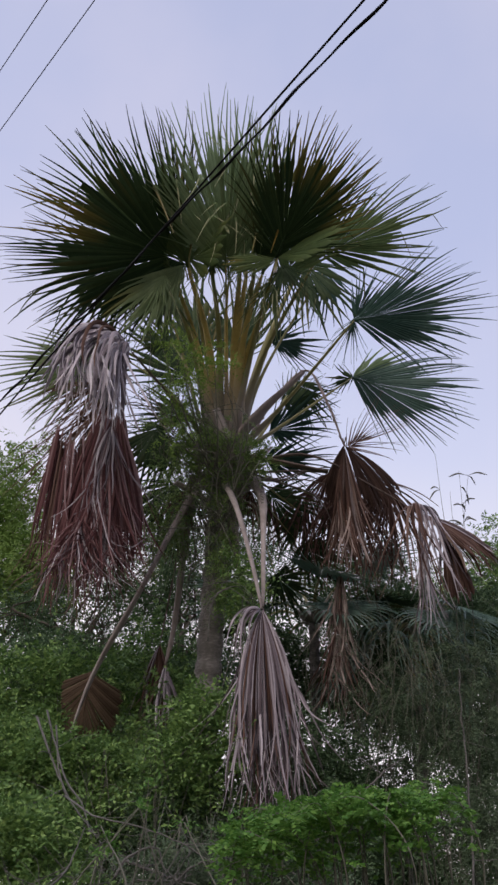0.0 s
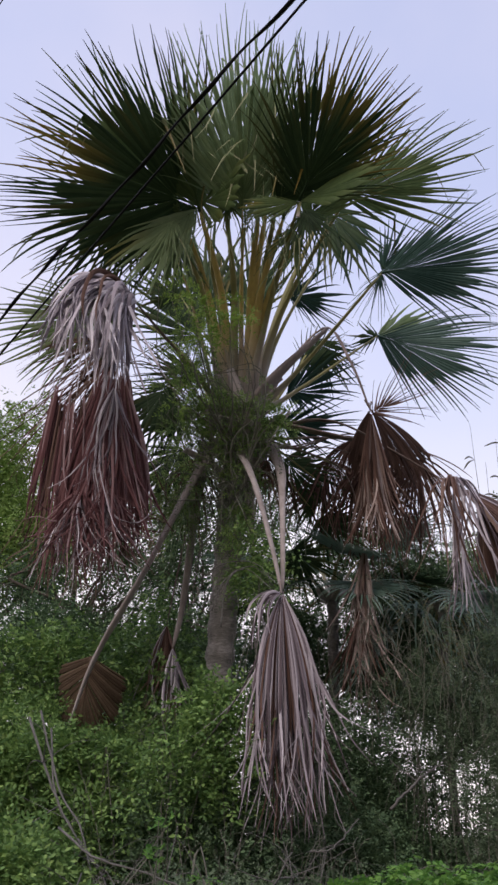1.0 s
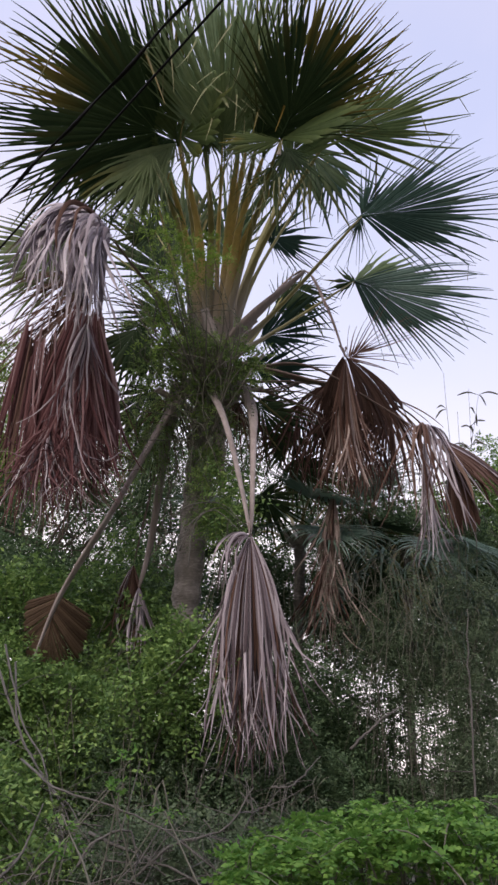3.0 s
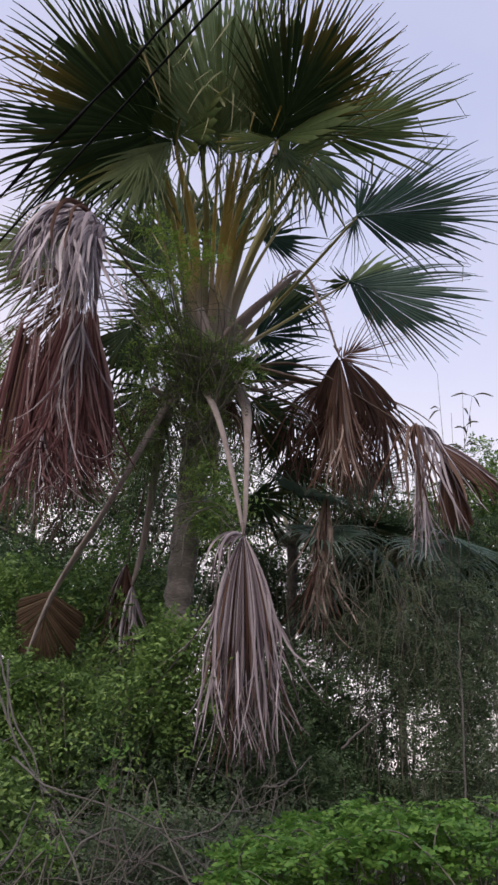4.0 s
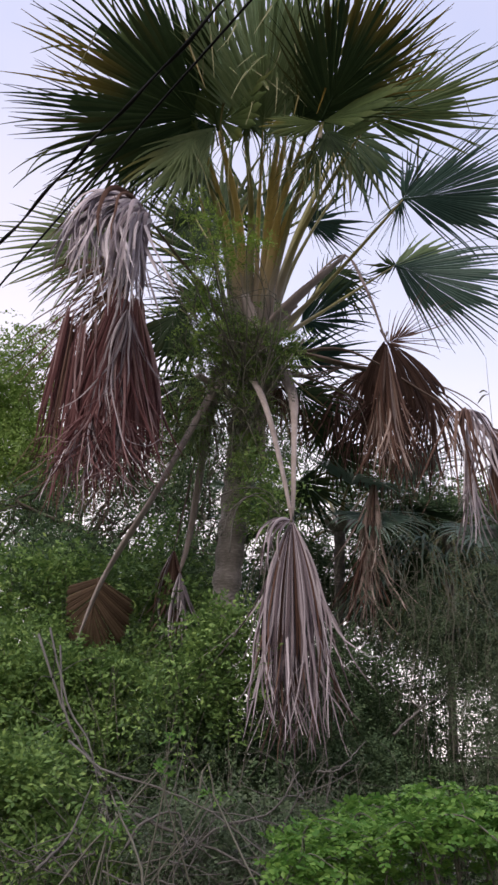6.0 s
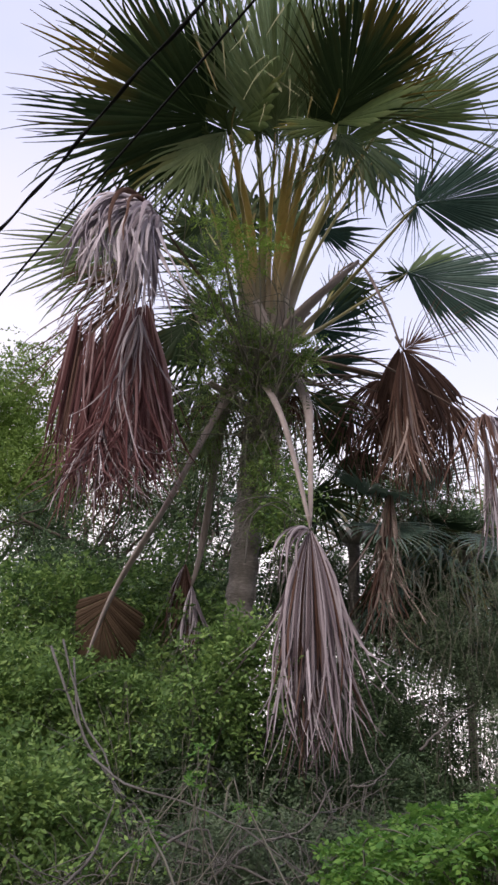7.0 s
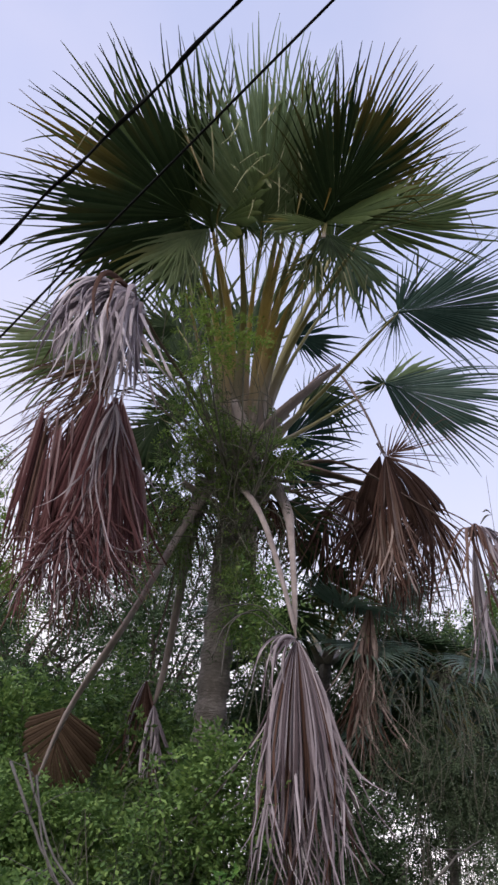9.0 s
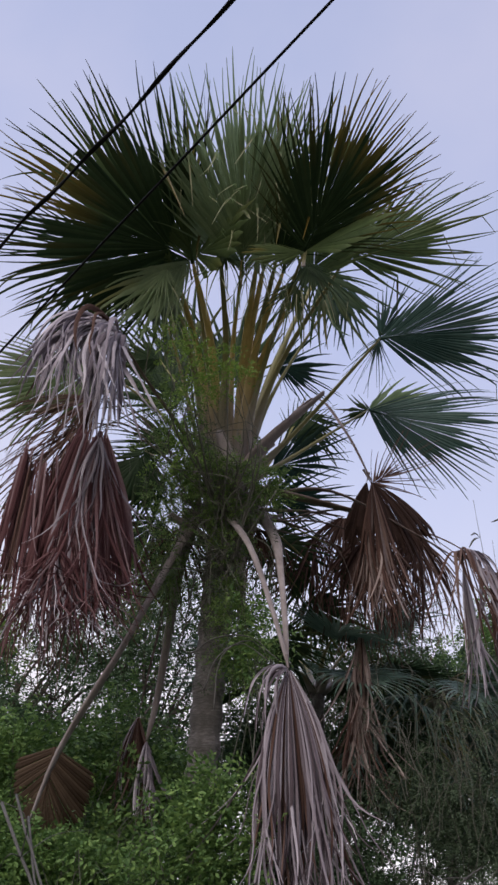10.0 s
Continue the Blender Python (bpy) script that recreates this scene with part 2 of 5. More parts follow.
def unit(v):
    v = np.asarray(v, float)
    return v / (np.linalg.norm(v, axis=-1, keepdims=True) + 1e-9)


def bezier(p, n):
    """n points of a smooth curve through all points p (Catmull-Rom)."""
    p = np.asarray(p, float)
    p = np.vstack([2 * p[0] - p[1], p, 2 * p[-1] - p[-2]])
    out = []
    for s in np.linspace(0, len(p) - 3 - 1e-6, n):
        i, u = int(s), s - int(s)
        a, b, c, d = p[i : i + 4]
        out.append(0.5 * (2 * b + (c - a) * u + (2 * a - 5 * b + 4 * c - d) * u * u + (3 * b - a - 3 * c + d) * u**3))
    return np.array(out)


def tube(pile, pts, radii, sides=6, flat=1.0, slot=0, twist=0.0, capped=True, age=None):
    """A tapering tube along pts; flat < 1 squeezes it; twist: turns over its length."""
    pts = np.asarray(pts, float)
    n = len(pts)
    radii = np.broadcast_to(radii, n)
    tang = unit(np.gradient(pts, axis=0))
    ref = np.array([0.0, 0, 1]) if abs(tang[n // 2][2]) < 0.9 else np.array([0.0, 1, 0])
    s = unit(np.cross(tang, ref))
    u = np.cross(s, tang)
    ang = np.linspace(0, 2 * math.pi, sides, endpoint=False)
    turn = np.linspace(0, twist * 2 * math.pi, n)
    c, d = np.cos(ang), np.sin(ang) * flat
    sx = s[:, None] * np.cos(turn)[:, None, None] + u[:, None] * np.sin(turn)[:, None, None]
    ux = u[:, None] * np.cos(turn)[:, None, None] - s[:, None] * np.sin(turn)[:, None, None]
    ring = pts[:, None] + radii[:, None, None] * (sx * c[None, :, None] + ux * d[None, :, None])
    i, k = np.meshgrid(np.arange(n - 1), np.arange(sides), indexing="ij")
    k2 = (k + 1) % sides
    quads = np.stack([i * sides + k, i * sides + k2, (i + 1) * sides + k2, (i + 1) * sides + k], -1).reshape(-1, 4)
    verts = ring.reshape(-1, 3)
    tris = None
    if capped:
        verts = np.vstack([verts, pts[0], pts[-1]])
        a, b = n * sides, n * sides + 1
        e = (n - 1) * sides
        tris = [(a, (j + 1) % sides, j) for j in range(sides)] + [(b, e + j, e + (j + 1) % sides) for j in range(sides)]
    worn = None if age is None else np.concatenate([np.repeat(age, sides), [age[0], age[-1]][: len(verts) - n * sides]])
    pile.add(verts, quads, tris, slot, worn)


# ---- palm fronds ----
def fan(rng, hub, tip, facing, spread=150.0, n=40, split=0.55, droop=0.15, dead=0.0, fold=0.15, narrow=0.8, ragged=0.09, dry=(), bent=0.0,
        swirl=0.0, full=190.0, volume=0.0, cup=0.0, strip=0.0, trim=(0.62, 0.62), costa=0.16, start=0.02):
    """The pleated blade of a fan palm: n folded segments, joined up to split and free beyond it.
    droop: how much the free ends bend down; dead: how much the whole blade hangs; fold: how far the two halves close; cup: how far the rim curls
    towards the facing side; dry: segments, as shares of the fan, that take the second material; bent: share of snapped tips;
    full: the angle that a bunched dead blade had when it was spread; volume: how far its strips stand apart in depth;
    strip: the breadth of its strips in metres; trim: how long the outermost segments are beside the middle ones;
    costa: how far the midrib runs on into the blade, with segments leaving it on both sides;
    start: where along their length the segments begin, for a blade whose upper part has gone."""
    pile = Pile()
    hub, tip = np.asarray(hub, float), np.asarray(tip, float)
    axis = unit(tip - hub)
    size = np.linalg.norm(tip - hub)
    nor = np.asarray(facing, float)
    nor = unit(nor - axis * (nor @ axis))
    side = np.cross(nor, axis)
    half = radians(spread) / 2
    step = 2 * half / (n - 1)
    wide_step = max(step, radians(full) / n) if dead else step
    stations = 16
    if dead and costa < 0.2:
        costa = 0.0

    def leaving(f):
        """Where the segment at angle f leaves the midrib."""
        along = max(0.0, math.cos(min(1.0, abs(f / half)) * math.pi / 2))
        return hub + axis * along * size * costa

    us = np.linspace(start, 1, stations)
    down = np.array([0, 0, -1.0])
    for k in range(n):
        share = k / (n - 1)
        phi = -half + step * k + (0 if dead else rng.normal(0, 0.22) * step)
        length = size * (0.82 + 0.18 * math.cos(phi * 0.9)) * (1 + rng.uniform(-ragged, ragged))
        edge = abs(2 * share - 1)
        length *= 1 - (1 - trim[0 if share < 0.5 else 1]) * edge**2.5 * (0.35 if dead else 1)
        cut = min(0.97, max(0.06, split * (1 - 0.42 * edge**3 * (split < 0.8)) + rng.normal(0, 0.05)))
        wob, wob2 = rng.normal(0, 1, 3), rng.normal(0, 1, 3)
        lean = rng.normal(0, 0.045 if dead else 0.028)
        stray = rng.random() < 0.06 and not dead
        snap = rng.uniform(cut, 0.92) if rng.random() < bent else 2.0
        mat = 1 if any(a <= share <= b for a, b in dry) and rng.random() < 0.8 else 0
        roll = rng.normal(0, 0.55) if dead else 0.0

        def heading(f):
            return math.cos(f) * axis + math.sin(f) * side - fold * abs(math.sin(f)) * nor

        length *= 1 - costa * 0.6
        d = unit(heading(phi) + volume * rng.normal(0, 1) * nor)
        wdir = unit(heading(phi + 0.02) - heading(phi - 0.02))
        p = leaving(phi) + d * length * us[0]
        gap = abs((leaving(phi + step / 2) - leaving(phi - step / 2)) @ wdir)
        rows, kinked = [], False
        for j, u in enumerate(us):
            if j:
                du = us[j] - us[j - 1]
                free = max(0.0, u - cut) / (1 - cut)
                pull = dead * 5.0 * min(1.0, 0.25 + u * 1.6) + droop * 3.5 * free
                d = unit(d + down * pull * du + nor * cup * du)
                if stray and free > 0.05:
                    d = unit(d + (nor * wob[0] * 1.2 + wdir * wob[1] * 0.8 + down * 0.8) * du)
                if free > 0:
                    d = unit(d + (wob * ((0.2 if dead else 0.09) + 0.3 * dead + swirl) + wob2 * swirl * 1.6 * math.sin(15 * u + 5 * wob[0]) + wdir * lean * 6) * du * (0.4 + free))
                if u > snap and not kinked:
                    kinked = True
                    d = unit(d * 0.25 + np.array([rng.normal(0, 0.4), rng.normal(0, 0.4), -1.0]))
                p = p + d * length * du
            w = wdir - d * (wdir @ d)
            if np.linalg.norm(w) < 0.15:
                w = side - d * (side @ d)
            w = unit(w)
            nn = np.cross(d, w)
            if dead:
                turn = roll * min(1.0, u / max(cut, 0.1)) + 1.3 * min(1.0, swirl * 1.6) * max(0.0, u - cut * 0.8) * math.sin(11 * u + 7 * wob[1])
                w, nn = w * math.cos(turn) + nn * math.sin(turn), nn * math.cos(turn) - w * math.sin(turn)
            wide = 2 * math.tan(wide_step / 2) * length * min(u, cut) * 1.24 + gap * 1.25
            if dead:
                wide = max(0.012, wide) * narrow
                if strip:
                    wide = strip * min(1.0, u / cut) * (0.75 + 0.25 * math.sin(k * 2.1))
            if u > cut:
                f = (u - cut) / (1 - cut)
                wide *= max(0.05, (1 - f) ** (0.45 if dead else 0.6)) * (1 - (0.1 if dead else 0.42) * min(1, 6 * f))
            wide = max(wide, 0.005)
            if not dead and u > cut:
                d = unit(d + wob2 * 0.014)
            rows += [p - w * wide / 2, p + nn * wide * (0.35 if dead else 0.32), p + w * wide / 2]
        i = np.arange(stations - 1)[:, None] * 3
        quads = np.concatenate([i + [0, 1, 4, 3], i + [1, 2, 5, 4]])
        worn = (rng.uniform(0.55, 1.0) if mat else rng.random() ** 3 * 0.3) * np.clip((us - cut * 0.7) / (1 - cut * 0.7), 0, 1) ** 0.8
        worn = np.repeat(worn, 3) * (not dead)
        if not dead:
            mat = 0
        if snap < 1 and not dead:
            turns = snap
            pile.add(np.array(rows), np.concatenate([q for j, q in enumerate(quads.reshape(2, -1, 4).swapaxes(0, 1)) if us[j] < turns]), age=worn)
            top = np.array([j for j in range(stations - 1) if us[j] >= turns])[:, None] * 3
            pile.add(np.array(rows), np.concatenate([top + [0, 1, 4, 3], top + [1, 2, 5, 4]]), slot=1)
        else:
            pile.add(np.array(rows), quads, slot=mat, age=worn)
    return pile


def frond(palm, seed, path, tip, facing, mats, stalk_mat, label="", width=0.085, **shape):
    """One leaf: a stalk along path and the blade it carries, from the stalk's end or from a hub further up it."""
    rng = np.random.default_rng(seed)
    hub = shape.pop("hub", path[-1])
    stalk = Pile()
    pts = bezier(path, 18)
    taper = (1.0 - 0.66 * np.linspace(0, 1, 18) ** 0.7) * width
    if np.linalg.norm(pts[-1] - pts[0]) > 0.6:
        taper[:9] *= np.array([1.6, 1.55, 1.5, 1.42, 1.34, 1.26, 1.18, 1.1, 1.04])
    taper[-2:] *= np.array([0.85, 0.5])
    tube(stalk, pts, taper * rng.uniform(0.94, 1.06, 18), 8, flat=0.42 if shape.get("dead") else 0.55, age=np.clip(1.35 - 3.0 * np.linspace(0, 1, 18), 0, 1))
    holder = part("frond_stalk", stalk, stalk_mat, palm)
    blade = fan(rng, hub, tip, facing, **shape)
    if not shape.get("dead"):
        hub, end = np.asarray(hub, float), np.asarray(tip, float)
        rib = np.linspace(hub + (hub - end) * 0.01, hub + (end - hub) * shape.get("costa", 0.16) * 1.2, 6)
        tube(blade, rib - unit(np.asarray(facing, float)) * 0.01, np.linspace(min(0.024, width * 0.5), 0.008, 6), 6)
    return part("frond_blade", blade, list(mats), holder, label)


# ---- foliage ----
def sprays(rng, at, way, long, pairs, leaf, round_=0.5, hang=0.35, flat=0.6):
    """Small feathered leaves: at each place a rib that goes its way, with leaflets in pairs. Returns vertices and quads."""
    n = len(at)
    at, way = np.asarray(at, float), unit(way)
    long = np.broadcast_to(long, n)[:, None]
    up = unit(np.array([0, 0, 1.0]) + rng.normal(0, flat, (n, 3)))
    side = unit(np.cross(way, up))
    up = np.cross(side, way)
    quads_v = []
    for j in range(2 * pairs + 1):
        f = (j // 2 + 1) / (pairs + 0.6)
        s = 0.0 if j == 2 * pairs else (1.0 if j % 2 else -1.0)
        f = 1.0 if s == 0 else f
        p = at + way * long * f + np.array([0, 0, -1.0]) * long * hang * f * f
        d = unit(side * s + way * (0.55 if s else 1.0) + rng.normal(0, 0.22, (n, 3)) + np.array([0, 0, -0.25]))
        nor = unit(up + rng.normal(0, 0.35, (n, 3)))
        w = unit(np.cross(d, nor))
        size = leaf * rng.uniform(0.65, 1.25, (n, 1)) * (1 - 0.3 * abs(f - 0.5))
        m = p + d * size * 0.45
        q = np.stack([p, m + w * size * round_ / 2 + nor * size * 0.06, p + d * size, m - w * size * round_ / 2 + nor * size * 0.06], 1)
        quads_v.append(q)
    v = np.concatenate(quads_v).reshape(-1, 3)
    return v, np.arange(len(v)).reshape(-1, 4)


def mass_points(rng, centre, radii, n, gaps=0.0, grain=1.2, shell=2.2, clump=0.2, per=9):
    """Places in a lumpy ellipsoid, gathered in leafy clumps with gaps between, and the way that each grows."""
    centre, radii = np.asarray(centre, float), np.asarray(radii, float)
    many = max(3, int(n / per))
    d = unit(rng.normal(0, 1, (many, 3)))
    r = rng.random((many, 1)) ** (1 / shell)
    lump = np.array([0.85 + 0.4 * noise.noise(Vector(q * 2.3 + centre)) for q in d])[:, None]
    heart = centre + d * r * lump * radii * 1.1
    heart[:, 2] = np.maximum(heart[:, 2], 0.06)
    keep = np.array([noise.noise(Vector(q * grain)) > gaps - 0.55 for q in heart])
    if keep.any():
        heart, d = heart[keep], d[keep]
    pick = rng.integers(len(heart), size=n)
    off = rng.normal(0, 1, (n, 3)) * min(clump, 0.34 * radii.min())
    p = heart[pick] + off * [1, 1, 0.6]
    p[:, 2] = np.maximum(p[:, 2], 0.03)
    return p, unit(d[pick] * 0.6 + unit(off) + [0, -0.15, 0.2])


def shrub(name, label, blobs, leaf_mat, seed, leaf=0.05, pairs=5, long=0.28, stems=10, round_=0.5, gaps=0.0, hang=0.35, category="shrub", wood=M_VINE, group="", root=None):
    """A leafy bush: stems from the ground into lumpy masses of small leaves. blobs: (centre, radii, sprays)."""
    rng = np.random.default_rng(seed)
    first = np.asarray(blobs[0][0], float)
    ob = thing(name, (first[0], first[1], 0), label, category, group)
    leaves = Pile()
    for centre, radii, n in blobs:
        p, d = mass_points(rng, centre, radii, n, gaps, clump=0.15, per=13)
        way = unit(d * 0.7 + rng.normal(0, 0.7, p.shape) + np.array([0, 0, 0.15]))
        v, q = sprays(rng, p, way, long * rng.uniform(0.6, 1.3, len(p)), pairs, leaf, round_, hang)
        v[:, 2] = np.maximum(v[:, 2], 0.01)
        leaves.add(v, q)
        for _ in range(stems):
            end = p[rng.integers(len(p))]
            foot = np.array([centre[0] + rng.normal(0, 0.35 * radii[0]), centre[1] + rng.normal(0, 0.3 * radii[1]), 0.0])
            if root is not None:
                foot = np.asarray(root) + rng.normal(0, 0.1, 3)
            mid = (foot + end) / 2 + rng.normal(0, 0.3, 3)
            mid[2] = max(0.05, mid[2])
            r = rng.uniform(0.005, 0.013)
            stem = Pile()
            tube(stem, bezier([foot, mid, end], 9), np.linspace(r, r * 0.35, 9), 4, capped=False)
            part("stem", stem, wood, ob)
    part("foliage", leaves, leaf_mat, ob, smooth=False)
    return ob


def arching_shrub(label, low, high, crest, near, count, seed):
    """A feathery bush: arching shoots from low to high along x, whose tips reach up to crest (heights at even steps), each set with small leaves in rows."""
    rng = np.random.default_rng(seed)
    ob = thing("shrub", ((low + high) / 2, near, 0), label, "shrub")
    leaves = Pile()
    for k in range(count):
        x = low + (high - low) * (k + rng.uniform(0, 1)) / count
        top = float(np.interp(x, np.linspace(low, high, len(crest)), crest)) - abs(rng.normal(0, 0.09)) + rng.normal(0, 0.012)
        y = near + rng.uniform(-0.35, 0.35)
        foot = np.array([x + rng.normal(0, 0.1), near + 0.25 + rng.normal(0, 0.1), 0.0])
        lean = np.array([rng.normal(0, 0.13), -0.12 + rng.normal(0, 0.12), 0.0])
        end = np.array([x, y, top]) + lean * 0.6
        line = bezier([foot, [x - lean[0], y - lean[1], top * 0.72], [x - lean[0] * 0.4, y - lean[1] * 0.4, top + 0.01], end + [0, 0, -0.015]], 26)
        shoot = Pile()
        tube(shoot, line, np.linspace(0.006, 0.0012, 26), 4, capped=False)
        part("shoot", shoot, M_VINE, ob)
        at = line[11:].repeat(2, axis=0) + rng.normal(0, 0.008, (30, 3))
        tang = unit(np.gradient(line, axis=0))[11:].repeat(2, axis=0)
        side = unit(np.cross(tang, [0, 0, 1.0])) * np.where(np.arange(30) % 2, 1, -1)[:, None]
        way = side + tang * 0.5 + rng.normal(0, 0.25, (30, 3)) + [0, 0, 0.12]
        keep = rng.random(30) < 0.85
        v, q = sprays(rng, at[keep], way[keep], rng.uniform(0.07, 0.13, keep.sum()), 5, 0.028, 0.75, 0.3, flat=0.3)
        leaves.add(v, q)
    part("foliage", leaves, M_LEAF_LIME, ob, smooth=False)
    return ob


def tree(name, label, base, top, blobs, leaf_mat, seed, girth=0.16, leaf=0.08, pairs=4, long=0.4, gaps=0.1, round_=0.5, limbs=7):
    """A broadleaf tree: tapered trunk, forking limbs that reach into each leafy mass."""
    rng = np.random.default_rng(seed)
    ob = thing(name, base, label, "tree")
    trunk, leaves = Pile(), Pile()
    base, top = np.asarray(base, float), np.asarray(top, float)
    mid = (base + top) / 2 + rng.normal(0, 0.25, 3) * [1, 1, 0]
    spine = bezier([base, mid, top], 16)
    tube(trunk, spine, np.linspace(girth, girth * 0.3, 16) * rng.uniform(0.93, 1.07, 16), 9)
    for centre, radii, n in blobs:
        p, d = mass_points(rng, centre, radii, n, gaps, grain=0.9)
        way = unit(d * 0.6 + rng.normal(0, 0.7, p.shape))
        v, q = sprays(rng, p, way, long * rng.uniform(0.6, 1.3, len(p)), pairs, leaf, round_)
        leaves.add(v, q)
        for _ in range(limbs):
            start = spine[rng.integers(5, 15)]
            end = p[rng.integers(len(p))]
            bow = (start + end) / 2 + rng.normal(0, 0.2, 3) * np.asarray(radii)
            line = bezier([start, bow, end], 10)
            boughs = Pile()
            r = girth * rng.uniform(0.2, 0.4)
            tube(boughs, line, np.linspace(r, r * 0.15, 10), 5, capped=False)
            for _ in range(4):
                s2 = line[rng.integers(3, 9)]
                e2 = s2 + rng.normal(0, 0.35, 3) * np.asarray(radii)
                tube(boughs, bezier([s2, (s2 + e2) / 2 + rng.normal(0, 0.1, 3), e2], 6), np.linspace(r * 0.3, r * 0.06, 6), 4, capped=False)
            part("limb", boughs, M_BARK, ob)
    part("trunk", trunk, M_BARK, ob)
    part("crown", leaves, leaf_mat, ob, smooth=False)
    return ob


# ---- ground ----
def build_ground():
    pile = Pile()
    steps = np.concatenate([-np.geomspace(1500, 12, 12), np.linspace(-9, 9, 25), np.geomspace(12, 1500, 12)])
    xs, ys = np.meshgrid(steps, steps + 8, indexing="ij")
    z = np.array([0.05 * noise.noise(Vector((x * 0.35, y * 0.35, 0))) if abs(x) < 15 and abs(y) < 25 else 0.0 for x, y in zip(xs.ravel(), ys.ravel())])
    n = len(steps)
    i, k = np.meshgrid(np.arange(n - 1), np.arange(n - 1), indexing="ij")
    quads = np.stack([i * n + k, (i + 1) * n + k, (i + 1) * n + k + 1, i * n + k + 1], -1).reshape(-1, 4)
    pile.add(np.stack([xs.ravel(), ys.ravel(), z - 0.06], -1), quads)
    ob = new("ground", pile.mesh("ground", M_GROUND))
    tagged(ob, "rough earth and low growth under the thicket", "ground", kind="structure")


build_ground()

# ---- the palm ----
CROWN = np.array((-0.39, 11.15, 6.58))
FOOT = np.array((-0.95, 11.15, 0.0))
palm = thing("fan_palm", tuple(FOOT), "tall fan palm with a skirt of dead hanging fronds", "palm tree")


def palm_trunk(palm, foot, crown, radius, seed, boots=64):
    """A grey trunk with ring scars, a little crooked, swelling at the head."""
    rng = np.random.default_rng(seed)
    n = 150
    line = bezier([foot, foot * 0.55 + crown * 0.45 + [-0.06, 0, 0], crown], n)
    u = np.linspace(0, 1, n)
    ring = 1 + 0.07 * np.sign(np.sin(u * 150)) * np.abs(np.sin(u * 150)) ** 0.4 + rng.normal(0, 0.02, n)
    swell = 1 + 0.18 * np.exp(-u * 9) + 0.12 * np.exp(-((1 - u) * 9))
    pile = Pile()
    tube(pile, line, radius * ring * swell, 20)
    part("trunk", pile, M_TRUNK, palm)
    for k in range(boots):
        ang, up = k * 2.4, rng.uniform(-0.95, 0.2)
        out = np.array([math.cos(ang), math.sin(ang), 0])
        base = crown + out * radius * 0.75 + [0, 0, up]
        boot = Pile()
        if k % 3 == 0:  # broad stub of a cut or broken stalk
            end = base + out * rng.uniform(0.3, 0.6) + [rng.normal(0, 0.08), 0, rng.uniform(0.05, 0.5)]
            wide, thin = rng.uniform(0.09, 0.14), rng.uniform(0.035, 0.06)
        else:
            end = base + out * rng.uniform(0.1, 0.34) + [rng.normal(0, 0.06), 0, rng.uniform(-0.1, 0.42)]
            wide, thin = rng.uniform(0.07, 0.13), rng.uniform(0.02, 0.05)
        tube(boot, bezier([base - [0, 0, 0.15], base + out * 0.08, end], 7), np.linspace(wide, thin, 7) * rng.uniform(0.85, 1.15, 7), 7, flat=0.35)
        part("leaf_base", boot, (M_STALK_PALE, M_STALK_DEAD, M_STALK_PALE)[k % 3], palm)


palm_trunk(palm, FOOT, CROWN, 0.162, 3)


def stub(palm, path, radii, mat, label):
    """The broad flat base of a broken stalk, ragged at its end."""
    pile = Pile()
    pts = bezier(path, 14)
    tube(pile, pts, np.interp(np.linspace(0, 1, 14), np.linspace(0, 1, len(radii)), radii) * np.where(np.arange(14) % 3, 1, 0.95), 10, flat=0.35)
    part("leaf_base", pile, mat, palm, label)


stub(palm, [(-0.33, 10.75, 6.37), (-0.07, 10.70, 6.72), (0.30, 10.70, 7.10), (0.75, 10.80, 7.56)], [0.10, 0.15, 0.13, 0.07], M_STALK_DEAD, "broad grey-brown stalk base, broken off")
stub(palm, [(-0.24, 10.80, 6.10), (-0.33, 10.65, 6.47), (-0.47, 10.70, 7.02)], [0.06, 0.09, 0.05], M_STALK_PALE, "pale torn leaf base")
stub(palm, [(-0.34, 10.80, 6.10), (-0.29, 10.75, 5.50), (-0.29, 10.80, 4.83)], [0.04, 0.06, 0.045], M_STALK_PALE, "pale dead stalk hanging against the trunk")
stub(palm, [(-0.14, 10.90, 6.40), (0.33, 10.80, 6.23), (0.97, 10.90, 6.09)], [0.10, 0.075, 0.05], M_STALK_BROWN, "brown dead stalk reaching out level")
stub(palm, [(-0.71, 10.80, 6.10), (-0.74, 10.60, 6.38), (-0.69, 10.70, 6.68)], [0.03, 0.05, 0.02], M_STALK_PALE, "curled pale leaf base")
stub(palm, [(-0.60, 10.80, 6.10), (-0.59, 10.60, 6.30), (-0.65, 10.70, 6.61)], [0.03, 0.04, 0.02], M_STALK_DEAD, "curled grey leaf base")

# the two broad leaves have their underside shade painted in, with lighter green lobes
frond(palm, 11, [(-0.42, 11.01, 6.53), (-0.61, 10.57, 8.04), (-0.74, 10.00, 8.94)], (-2.62, 8.45, 8.75), (0.1, -0.8, -0.7), (M_GREEN_SHADED, M_YELLOW), M_STALK_GREEN,
      "broad green fan leaf seen from below, shade put in its colour", 0.045, spread=148, n=66, split=0.6, droop=0.08, fold=0.02, bent=0.03, trim=(0.92, 0.78), dry=((0.42, 0.54),))
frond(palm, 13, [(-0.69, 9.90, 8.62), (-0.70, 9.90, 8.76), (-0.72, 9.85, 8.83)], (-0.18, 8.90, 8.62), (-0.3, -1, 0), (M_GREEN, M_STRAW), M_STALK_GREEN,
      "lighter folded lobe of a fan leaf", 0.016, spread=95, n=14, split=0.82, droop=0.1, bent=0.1)
